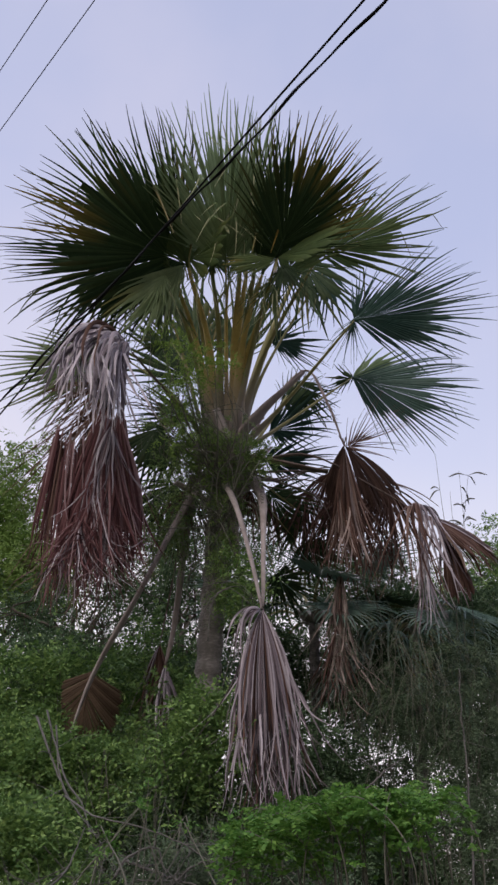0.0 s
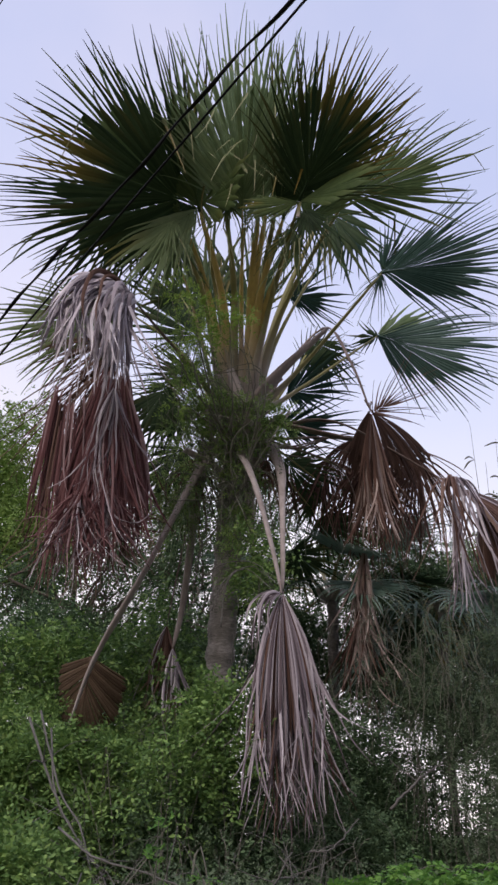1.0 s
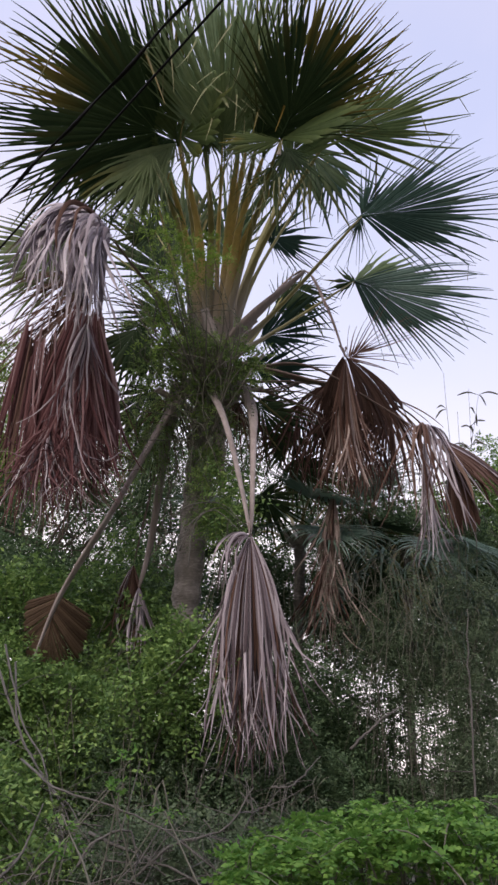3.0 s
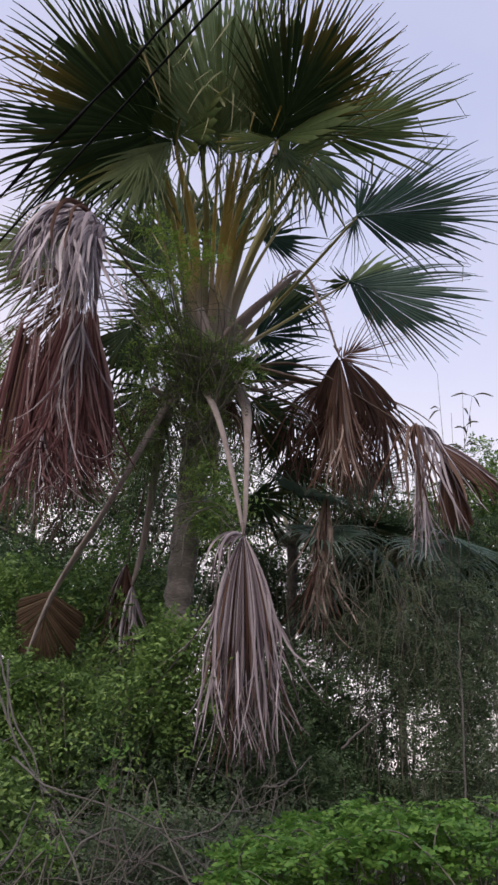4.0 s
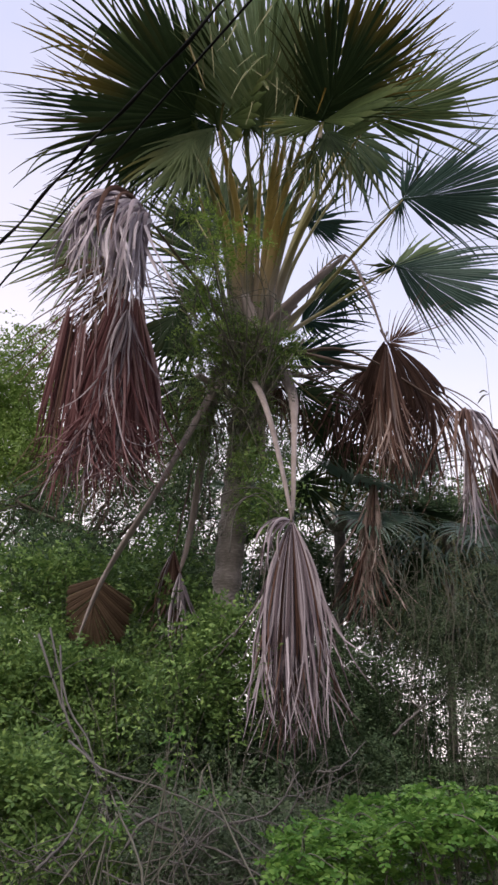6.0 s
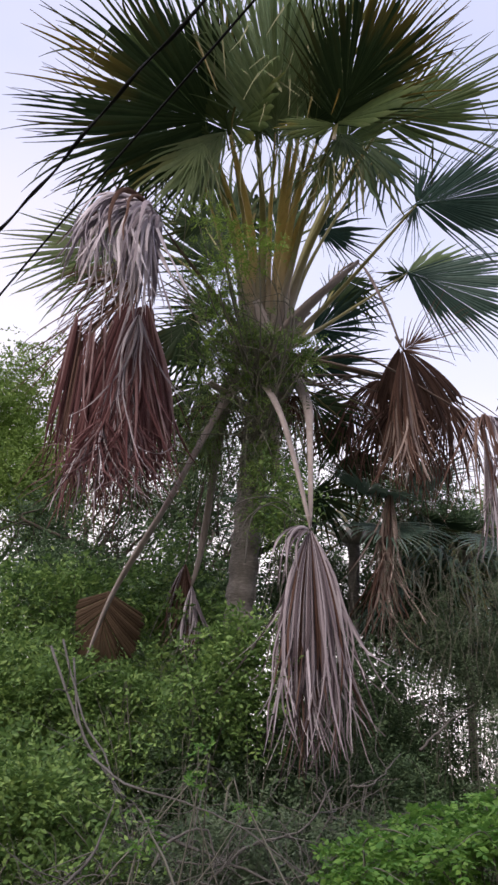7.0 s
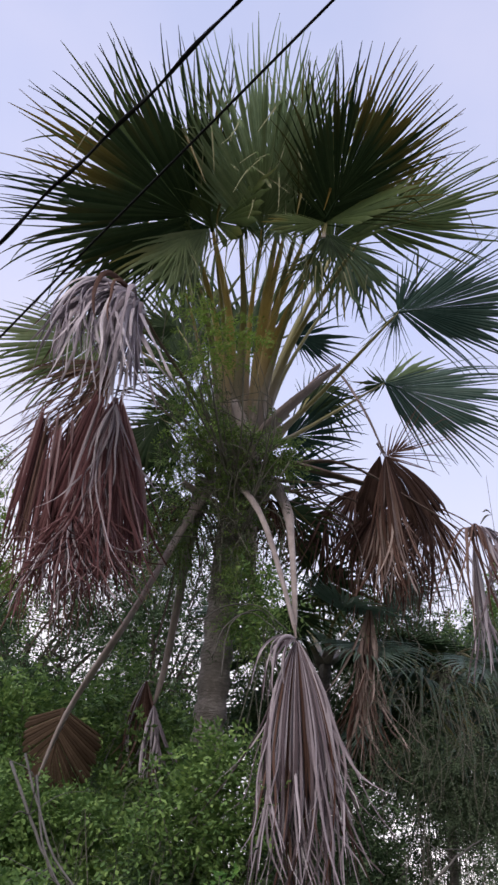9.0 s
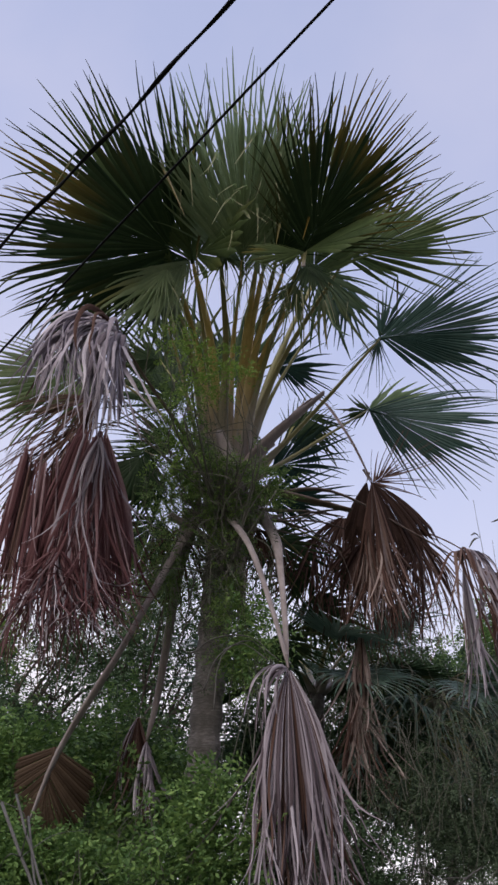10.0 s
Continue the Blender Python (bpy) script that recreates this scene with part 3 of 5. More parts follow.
frond(palm, 14, [(-0.33, 11.02, 6.53), (0.09, 10.27, 7.79), (0.45, 9.15, 8.34)], (1.13, 7.80, 9.13), (0, -0.75, -0.7), (M_GREEN_SHADED, M_YELLOW), M_STALK_GREEN,
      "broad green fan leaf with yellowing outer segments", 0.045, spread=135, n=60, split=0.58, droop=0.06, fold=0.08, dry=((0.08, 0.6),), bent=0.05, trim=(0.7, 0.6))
frond(palm, 15, [(0.42, 9.10, 8.07), (0.44, 9.10, 8.18), (0.46, 9.10, 8.28)], (1.16, 8.40, 8.11), (0.2, -1, 0.1), (M_GREEN, M_YELLOW), M_STALK_GREEN,
      "lighter folded lobe of a fan leaf", 0.016, spread=52, n=11, split=0.82, droop=0.1)
frond(palm, 16, [(0.40, 9.10, 8.07), (0.42, 9.10, 8.17), (0.44, 9.10, 8.26)], (-0.18, 8.90, 8.09), (-0.1, -1, 0), (M_GREEN, M_STRAW), M_STALK_GREEN,
      "drooping lower lobe of a fan leaf", 0.016, spread=62, n=12, split=0.7, droop=0.25, dry=((0.3, 0.5),))
frond(palm, 17, [(-0.35, 11.02, 6.53), (-0.30, 10.60, 8.10), (-0.19, 9.70, 8.46)], (-0.16, 8.35, 10.11), (0, -1, -0.25), (M_FRESH, M_STRAW), M_STALK,
      "upright fresh green fan leaf with snapped pale strips", 0.034, spread=84, n=50, split=0.6, droop=0.05, fold=-0.12, bent=0.16, trim=(0.85, 0.85))
frond(palm, 18, [(-0.37, 11.01, 6.53), (-0.29, 10.60, 8.00), (-0.21, 9.40, 8.44)], (-0.10, 8.60, 9.39), (0.3, -1, -0.1), (M_FRESH, M_STRAW), M_STALK,
      "fresh green folded leaf with snapped pale strips", 0.034, spread=90, n=26, split=0.4, droop=0.1, fold=0.15, bent=0.6)
frond(palm, 19, [(-0.29, 11.06, 6.53), (-0.07, 10.36, 7.77), (0.19, 9.50, 8.55)], (0.77, 8.40, 8.81), (0, -1, -0.35), (M_GREEN_SHADED, M_YELLOW), M_STALK_GREEN,
      "dark fan leaf between the large ones", 0.07, spread=90, n=17, split=0.42, costa=0.12, droop=0.1, bent=0.1)
frond(palm, 20, [(-0.51, 11.21, 6.53), (-0.38, 10.46, 7.85), (-0.43, 9.80, 8.81)], (-0.86, 8.70, 9.76), (0, -1, -0.35), (M_FRESH, M_STRAW), M_STALK_GREEN,
      "dark fan leaf between the large ones", 0.07, spread=80, n=17, split=0.42, costa=0.12, droop=0.08, bent=0.05)
frond(palm, 21, [(-0.49, 11.24, 6.53), (-0.53, 10.51, 7.89), (-0.75, 9.90, 8.81)], (-1.09, 8.60, 10.06), (0, -1, 0.1), (M_GREEN, M_YELLOW), M_STALK,
      "upright green fan leaf behind the crown", 0.08, spread=80, n=23, split=0.5, droop=0.08, bent=0.04, dry=((0.2, 0.4), (0.7, 0.8)))
frond(palm, 22, [(-0.29, 11.25, 6.53), (-0.13, 10.39, 7.87), (0.06, 9.80, 8.65)], (0.38, 8.70, 10.20), (0, -1, 0.1), (M_FRESH, M_STRAW), M_STALK,
      "upright green fan leaf behind the crown", 0.08, spread=70, n=22, split=0.46, droop=0.08, bent=0.05, dry=((0.2, 0.4), (0.7, 0.8)))
frond(palm, 23, [(-0.26, 11.10, 6.53), (-0.07, 10.33, 7.75), (0.26, 9.60, 8.42)], (0.54, 8.50, 9.88), (0, -1, 0.1), (M_GREEN, M_YELLOW), M_STALK,
      "upright green fan leaf behind the crown", 0.08, spread=60, n=16, split=0.5, droop=0.08, bent=0.05, dry=((0.2, 0.4), (0.7, 0.8)))
frond(palm, 24, [(-0.26, 11.20, 6.53), (-0.18, 10.43, 7.81), (-0.02, 9.70, 8.66)], (0.08, 8.60, 10.14), (0, -1, 0.1), (M_FRESH, M_STRAW), M_STALK,
      "upright green fan leaf behind the crown", 0.08, spread=60, n=18, split=0.5, droop=0.06, bent=0.05, dry=((0.2, 0.4), (0.7, 0.8)))
frond(palm, 25, [(-0.25, 11.17, 6.53), (0.00, 10.40, 7.71), (0.52, 9.80, 8.42)], (1.37, 8.90, 9.70), (0, -1, 0), (M_GREEN, M_YELLOW), M_STALK,
      "green fan leaf behind the yellowing one", 0.07, spread=90, n=22, split=0.48, droop=0.1, bent=0.08)
frond(palm, 26, [(-0.51, 11.07, 6.53), (-0.69, 10.53, 7.91), (-0.99, 9.90, 8.80)], (-2.23, 8.45, 9.74), (0, -1, -0.35), (M_GREEN, M_YELLOW), M_STALK,
      "green fan leaf leaning outward with long tips", 0.07, spread=70, n=23, split=0.5, droop=0.1, dry=((0.44, 0.55),), bent=0.03)
frond(palm, 27, [(-0.62, 11.06, 6.58), (-1.07, 10.60, 8.47), (-1.52, 10.10, 9.11)], (-2.84, 9.20, 7.85), (0.1, -1, -0.5), (M_GREEN_SHADED, M_YELLOW), M_STALK,
      "green fan leaf with lower segments spread flat", 0.028, spread=140, n=44, split=0.42, droop=0.12, fold=0.1)
frond(palm, 28, [(-0.76, 10.09, 8.70), (-0.78, 10.02, 8.79), (-0.79, 9.95, 8.87)], (-1.58, 9.40, 7.64), (0, -1, -0.35), (M_FRESH, M_STRAW), M_STALK_GREEN,
      "green drooping blade half of a fan leaf", 0.016, spread=58, n=15, split=0.62, droop=0.3, dry=((0.2, 0.3),))
frond(palm, 29, [(-0.26, 11.09, 6.53), (0.21, 10.70, 7.80), (1.05, 10.00, 8.94)], (2.61, 9.30, 9.05), (0, -1, -0.35), (M_GREEN, M_YELLOW), M_STALK_GREEN,
      "green fan leaf with torn bent tips", 0.07, spread=105, n=33, split=0.48, droop=0.12, bent=0.2)
frond(palm, 30, [(-0.25, 11.11, 6.53), (0.47, 11.06, 7.24), (1.52, 10.80, 8.35)], (3.13, 10.00, 8.07), (0.0, -1, -0.3), (M_BLUE, M_YELLOW), M_STALK_GREEN,
      "blue-green fan leaf spread sideways", 0.07, spread=92, n=41, split=0.55, droop=0.12, fold=0.1, bent=0.03, trim=(0.8, 0.8))
frond(palm, 31, [(-0.25, 11.18, 6.53), (0.47, 11.49, 7.13), (1.54, 12.10, 8.13)], (3.07, 11.60, 7.19), (0.1, -1, -0.3), (M_BLUE, M_YELLOW), M_STALK_GREEN,
      "blue-green fan leaf on a long stalk", 0.07, spread=84, n=37, split=0.58, droop=0.2, fold=0.12, trim=(0.75, 0.85))
frond(palm, 32, [(-0.53, 11.15, 6.53), (-1.16, 11.43, 7.69), (-1.90, 11.50, 8.39)], (-3.72, 11.20, 7.94), (0, -1, 0.2), (M_GREEN, M_YELLOW), M_STALK_GREEN,
      "green fan leaf half hidden behind dead fronds", 0.055, spread=140, n=35, split=0.55, droop=0.1, fold=0.1)
frond(palm, 33, [(1.38, 10.89, 8.23), (1.46, 10.87, 8.31), (1.52, 10.85, 8.39)], (1.27, 10.90, 7.69), (0, -1, -0.35), (M_BLUE, M_YELLOW), M_STALK_GREEN,
      "thin hanging segments at the base of a fan leaf", 0.016, spread=95, n=17, split=0.12, droop=0.05)
frond(palm, 34, [(1.38, 10.89, 8.23), (1.46, 10.87, 8.31), (1.52, 10.85, 8.39)], (1.89, 10.60, 9.02), (0, -1, -0.2), (M_BLUE, M_YELLOW), M_STALK_GREEN,
      "upper lobe of a blue-green fan leaf", 0.016, spread=75, n=12, split=0.4, droop=0.05)
frond(palm, 35, [(1.38, 12.05, 7.99), (1.47, 12.08, 8.07), (1.54, 12.10, 8.13)], (2.37, 12.30, 8.65), (0, -1, -0.3), (M_FRESH, M_BLUE), M_STALK_GREEN,
      "upper lobe of a blue-green fan leaf", 0.016, spread=50, n=7, split=0.55, droop=0.05)
frond(palm, 36, [(1.38, 12.04, 7.99), (1.46, 12.07, 8.07), (1.55, 12.10, 8.13)], (1.15, 12.40, 8.24), (0, -1, -0.35), (M_GREEN_SHADED, M_YELLOW), M_STALK_GREEN,
      "dark back lobe of a fan leaf", 0.016, spread=110, n=10, split=0.4, droop=0.1)
# leaves deep in the crown: their shade is part of the base colour
frond(palm, 37, [(-0.46, 11.27, 6.53), (-0.54, 11.60, 7.24), (-1.01, 12.30, 8.32)], (-1.98, 12.40, 9.78), (0, -1, -0.35), (M_GREEN_SHADED, M_YELLOW), M_STALK_GREEN,
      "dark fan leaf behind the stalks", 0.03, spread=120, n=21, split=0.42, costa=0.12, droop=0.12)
frond(palm, 38, [(-0.43, 11.28, 6.53), (-0.46, 11.60, 7.40), (-0.84, 12.50, 8.79)], (-1.00, 12.60, 10.67), (0, -1, -0.35), (M_GREEN_SHADED, M_YELLOW), M_STALK_GREEN,
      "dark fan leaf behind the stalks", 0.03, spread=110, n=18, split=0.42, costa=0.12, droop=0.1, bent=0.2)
frond(palm, 39, [(-0.37, 11.29, 6.53), (-0.31, 11.60, 7.39), (-0.23, 12.60, 8.81)], (-0.04, 12.70, 10.57), (0, -1, -0.35), (M_GREEN_SHADED, M_YELLOW), M_STALK_GREEN,
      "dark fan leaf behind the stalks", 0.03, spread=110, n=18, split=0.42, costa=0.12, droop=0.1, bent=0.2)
frond(palm, 40, [(-0.49, 11.25, 6.53), (-0.64, 11.50, 7.53), (-1.22, 12.00, 8.90)], (-1.91, 12.00, 8.94), (0, -1, -0.35), (M_GREEN_SHADED, M_YELLOW), M_STALK_GREEN,
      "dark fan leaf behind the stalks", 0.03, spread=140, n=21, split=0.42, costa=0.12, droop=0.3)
frond(palm, 41, [(-0.53, 11.12, 6.53), (-0.74, 10.86, 7.94), (-1.04, 10.40, 8.94)], (-1.50, 9.90, 7.66), (0, -1, -0.35), (M_GREEN, M_YELLOW), M_STALK_GREEN,
      "dark drooping fan leaf under the broad one", 0.08, spread=120, n=28, split=0.4, droop=0.35, bent=0.15)
frond(palm, 42, [(-0.30, 11.04, 6.53), (0.07, 10.49, 7.76), (0.39, 9.70, 8.36)], (0.14, 9.50, 7.33), (0, -1, -0.35), (M_GREEN, M_STRAW), M_STALK_GREEN,
      "drooping fan leaf with pale hanging segments", 0.028, spread=90, n=20, split=0.3, droop=0.35, bent=0.3)
frond(palm, 43, [(-0.30, 11.26, 6.53), (-0.03, 11.60, 7.04), (0.50, 12.20, 7.73)], (1.17, 12.30, 8.19), (0, -1, -0.35), (M_GREEN_SHADED, M_YELLOW), M_STALK_GREEN,
      "dark fan leaf behind the stalks", 0.03, spread=150, n=23, split=0.42, costa=0.12, droop=0.25)
frond(palm, 44, [(-0.03, 9.58, 8.38), (-0.02, 9.54, 8.48), (-0.01, 9.50, 8.57)], (-0.08, 9.30, 7.66), (0, -1, 0), (M_FRESH, M_STRAW), M_STALK_GREEN,
      "limp pale strips hanging between the stalks", 0.016, spread=150, n=22, split=0.12, droop=0.6, bent=0.5, costa=0.05)
frond(palm, 45, [(-0.37, 9.66, 8.49), (-0.37, 9.63, 8.60), (-0.38, 9.60, 8.68)], (-0.47, 9.30, 7.76), (0, -1, 0), (M_GREEN, M_STRAW), M_STALK_GREEN,
      "limp green strips hanging between the stalks", 0.016, spread=150, n=20, split=0.15, droop=0.6, bent=0.4, costa=0.05)
frond(palm, 46, [(0.46, 9.66, 8.32), (0.49, 9.57, 8.39), (0.52, 9.50, 8.45)], (0.72, 9.40, 7.52), (0, -1, 0), (M_GREEN_SHADED, M_STRAW), M_STALK_GREEN,
      "limp green strips hanging under the yellowing leaf", 0.016, spread=140, n=22, split=0.3, droop=0.6, bent=0.25, costa=0.05)
frond(palm, 47, [(-0.96, 9.85, 8.41), (-1.00, 9.77, 8.48), (-1.03, 9.70, 8.54)], (-1.35, 9.40, 7.58), (0, -1, 0), (M_FRESH, M_STRAW), M_STALK_GREEN,
      "limp green strips hanging under the broad leaf", 0.016, spread=90, n=20, split=0.3, droop=0.6, bent=0.2, costa=0.05)
frond(palm, 48, [(-0.30, 11.26, 6.53), (0.00, 11.60, 6.88), (0.70, 12.40, 8.27)], (1.05, 12.50, 7.48), (0, -1, -0.35), (M_GREEN_SHADED, M_YELLOW), M_STALK_GREEN,
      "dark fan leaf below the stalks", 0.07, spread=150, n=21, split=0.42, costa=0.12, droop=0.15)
frond(palm, 49, [(-0.30, 11.26, 6.53), (0.05, 11.70, 6.35), (0.71, 12.40, 6.02)], (0.08, 12.50, 5.61), (0, -1, -0.35), (M_GREEN_SHADED, M_YELLOW), M_STALK_GREEN,
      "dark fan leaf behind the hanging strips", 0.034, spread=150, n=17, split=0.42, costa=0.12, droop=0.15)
frond(palm, 50, [(-0.28, 11.24, 6.53), (0.13, 11.70, 6.43), (1.02, 12.30, 6.21)], (1.72, 12.40, 5.49), (0, -1, -0.35), (M_GREEN_SHADED, M_YELLOW), M_STALK_GREEN,
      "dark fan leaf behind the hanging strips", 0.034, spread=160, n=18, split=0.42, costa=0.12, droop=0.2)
frond(palm, 51, [(-0.31, 11.26, 6.53), (-0.08, 11.50, 7.41), (0.34, 12.20, 8.94)], (1.18, 12.00, 8.43), (0.1, -0.4, -1), (M_BLUE, M_YELLOW), M_STALK_GREEN,
      "small green fan leaf behind the stalks", 0.07, spread=150, n=22, split=0.42, costa=0.12, droop=0.12)
frond(palm, 52, [(-0.25, 11.12, 6.53), (0.14, 11.00, 7.88), (0.86, 10.90, 9.49)], (1.39, 10.80, 8.19), (0, -1, -0.35), (M_GREEN_SHADED, M_YELLOW), M_STALK_GREEN,
      "dark green drooping fan leaf", 0.07, spread=110, n=16, split=0.42, costa=0.12, droop=0.2)
frond(palm, 53, [(-0.25, 11.15, 6.53), (0.20, 11.10, 7.77), (1.22, 11.20, 9.54)], (1.15, 11.20, 8.54), (0, -1, -0.35), (M_BLUE, M_YELLOW), M_STALK_GREEN,
      "dark green drooping fan leaf", 0.07, spread=110, n=16, split=0.42, costa=0.12, droop=0.2)
frond(palm, 54, [(-0.32, 11.27, 6.53), (-0.07, 11.60, 6.80), (0.24, 12.20, 7.35)], (1.30, 12.40, 7.64), (0, -0.6, -0.8), (M_BLUE, M_YELLOW), M_STALK_GREEN,
      "dark fan leaf behind the stalks", 0.03, spread=140, n=22, split=0.42, costa=0.12, droop=0.1)
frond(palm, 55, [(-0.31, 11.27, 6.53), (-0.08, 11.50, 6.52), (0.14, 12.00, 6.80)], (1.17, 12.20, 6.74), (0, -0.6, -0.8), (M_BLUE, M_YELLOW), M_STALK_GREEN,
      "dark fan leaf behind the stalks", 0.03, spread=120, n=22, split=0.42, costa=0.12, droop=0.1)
frond(palm, 56, [(-0.32, 11.27, 6.53), (-0.09, 11.60, 6.40), (0.16, 12.20, 6.38)], (0.79, 12.30, 5.59), (0, -1, -0.35), (M_GREEN_SHADED, M_YELLOW), M_STALK_GREEN,
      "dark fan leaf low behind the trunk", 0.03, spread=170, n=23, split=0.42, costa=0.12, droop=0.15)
frond(palm, 57, [(-0.32, 11.27, 6.53), (-0.10, 11.70, 6.13), (0.20, 12.30, 5.15)], (0.72, 12.40, 4.59), (0, -1, -0.35), (M_GREEN_SHADED, M_YELLOW), M_STALK_GREEN,
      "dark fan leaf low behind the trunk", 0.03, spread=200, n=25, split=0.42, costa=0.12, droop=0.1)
frond(palm, 58, [(-0.31, 11.26, 6.53), (-0.03, 11.70, 6.20), (0.59, 12.50, 5.62)], (1.25, 12.60, 5.03), (0, -1, -0.35), (M_GREEN_SHADED, M_YELLOW), M_STALK_GREEN,
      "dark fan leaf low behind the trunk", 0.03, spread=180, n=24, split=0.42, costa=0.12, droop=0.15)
frond(palm, 59, [(-0.48, 11.25, 6.53), (-0.74, 11.50, 6.63), (-1.15, 12.00, 7.08)], (-2.07, 12.00, 6.75), (0, -1, -0.35), (M_GREEN_SHADED, M_YELLOW), M_STALK_GREEN,
      "dark green fan leaf behind the climber", 0.03, spread=165, n=23, split=0.42, costa=0.12, droop=0.12)
frond(palm, 60, [(-0.46, 11.27, 6.53), (-0.66, 11.50, 6.71), (-1.01, 12.20, 7.72)], (-1.93, 12.20, 7.87), (0, -1, -0.35), (M_GREEN_SHADED, M_YELLOW), M_STALK_GREEN,
      "dark green fan leaf behind the climber", 0.03, spread=120, n=20, split=0.42, costa=0.12, droop=0.15)
frond(palm, 61, [(-0.52, 11.12, 6.53), (-0.70, 11.40, 6.27), (-1.00, 11.00, 5.69)], (-1.35, 11.00, 4.72), (0, -1, -0.35), (M_FRESH, M_YELLOW), M_STALK_GREEN,
      "yellow-green drooping fan leaf under the crown", 0.07, spread=80, n=26, split=0.3, droop=0.2, dry=((0.2, 0.5),))
frond(palm, 62, [(-0.48, 11.04, 6.33), (-0.83, 10.60, 6.86), (-1.26, 9.80, 7.15), (-1.42, 9.30, 7.19)], (-2.22, 7.97, 7.99), (0.3, -0.6, 0.75), (M_PALE, M_BROWN), M_STALK_BROWN,
      "bent grey dead fan leaf hanging over", 0.04, spread=112, n=62, split=0.3, dead=1.0, droop=0.3, fold=0.1, volume=0.12, strip=0.078, dry=((0, 0.06), (0.5, 0.54)), swirl=0.45)
frond(palm, 63, [(-1.40, 9.20, 6.97), (-1.42, 9.15, 6.99), (-1.46, 9.10, 7.00)], (-1.97, 7.63, 7.37), (0.3, -0.7, 0.6), (M_PALE, M_BROWN), M_STALK_BROWN,
      "grey hanging strips of a bent dead leaf", 0.016, spread=84, n=42, split=0.3, dead=0.95, droop=0.3, volume=0.12, strip=0.07, swirl=0.45)
frond(palm, 64, [(-1.49, 9.20, 7.15), (-1.55, 9.10, 7.15), (-1.62, 9.00, 7.14)], (-1.95, 8.83, 7.47), (0, -0.6, 0.8), (M_GREY, M_BROWN), M_STALK_BROWN,
      "grey shrivelled strips at the top of a bent dead leaf", 0.016, spread=250, n=30, split=0.12, dead=0.9, droop=0.4, volume=0.4, strip=0.032, swirl=1.3, dry=((0.1, 0.5),))
frond(palm, 65, [(-0.50, 11.06, 6.33), (-0.87, 11.00, 6.66), (-1.33, 11.00, 7.33), (-1.84, 11.00, 7.89)], (-2.12, 10.60, 5.04), (0.2, -0.8, 0.6), (M_RED, M_GREY), M_STALK_BROWN,
      "large reddish brown dead fan leaf hanging down", 0.04, spread=26, n=64, split=0.8, dead=0.1, droop=0.2, volume=0.02, strip=0.06, start=0.3, ragged=0.14, dry=((0.25, 0.28), (0.45, 0.5), (0.62, 0.66)), swirl=0.7)
frond(palm, 66, [(-1.56, 9.70, 6.51), (-1.62, 9.65, 6.49), (-1.68, 9.60, 6.43)], (-1.88, 9.20, 4.24), (0.2, -0.8, 0.6), (M_RED, M_GREY), M_STALK_BROWN,
      "reddish brown curtain of a dead fan leaf", 0.016, spread=40, n=44, split=0.35, dead=0.3, droop=0.3, volume=0.12, strip=0.038, dry=((0.3, 0.4),), swirl=0.7)
frond(palm, 67, [(-1.67, 10.30, 7.00), (-1.68, 10.25, 6.88), (-1.70, 10.20, 6.77)], (-1.51, 9.90, 4.69), (0.1, -1, 0.15), (M_RED, M_BROWN), M_STALK_BROWN,
      "reddish brown dead fan leaf hanging beside it", 0.016, spread=24, n=36, split=0.72, dead=0.12, droop=0.25, volume=0.05, strip=0.055, dry=((0.6, 0.7),), swirl=0.4)
frond(palm, 68, [(-1.89, 11.05, 7.92), (-2.15, 11.10, 8.54), (-2.35, 11.10, 9.14)], (-2.51, 10.70, 4.80), (0.2, -1, 0.3), (M_RED, M_BROWN), M_STALK_BROWN,
      "flat brown panel of a dead fan leaf", 0.02, spread=13, n=80, split=0.82, dead=0.03, droop=0.25, volume=0.02, strip=0.036, start=0.6, ragged=0.12, swirl=0.7, dry=((0.2, 0.3), (0.6, 0.7)))
frond(palm, 69, [(-1.59, 9.50, 6.38), (-1.63, 9.45, 6.31), (-1.66, 9.40, 6.23)], (-1.78, 9.20, 4.82), (0.1, -1, 0.2), (M_GREY, M_BROWN), M_STALK_BROWN,
      "curled pale strips over a reddish dead leaf", 0.016, spread=44, n=14, split=0.2, dead=0.4, droop=0.3, volume=0.15, strip=0.032, swirl=0.8)
frond(palm, 70, [(-2.00, 9.60, 5.31), (-2.01, 9.55, 5.21), (-2.02, 9.50, 5.11)], (-2.07, 9.40, 3.95), (0.1, -1, 0.1), (M_RED, M_GREY), M_STALK_BROWN,
      "short curly strips at the foot of a reddish dead leaf", 0.016, spread=95, n=84, split=0.15, dead=0.3, droop=0.3, volume=0.25, strip=0.028, swirl=1.7, dry=((0.2, 0.3), (0.5, 0.7)))
frond(palm, 170, [(-1.74, 9.70, 5.28), (-1.73, 9.65, 5.19), (-1.72, 9.60, 5.09)], (-1.68, 9.50, 4.15), (0.1, -1, 0.1), (M_RED, M_GREY), M_STALK_BROWN,
      "short curly strips at the foot of a reddish dead leaf", 0.016, spread=95, n=64, split=0.15, dead=0.3, droop=0.3, volume=0.25, strip=0.028, swirl=1.7, dry=((0.3, 0.5),))
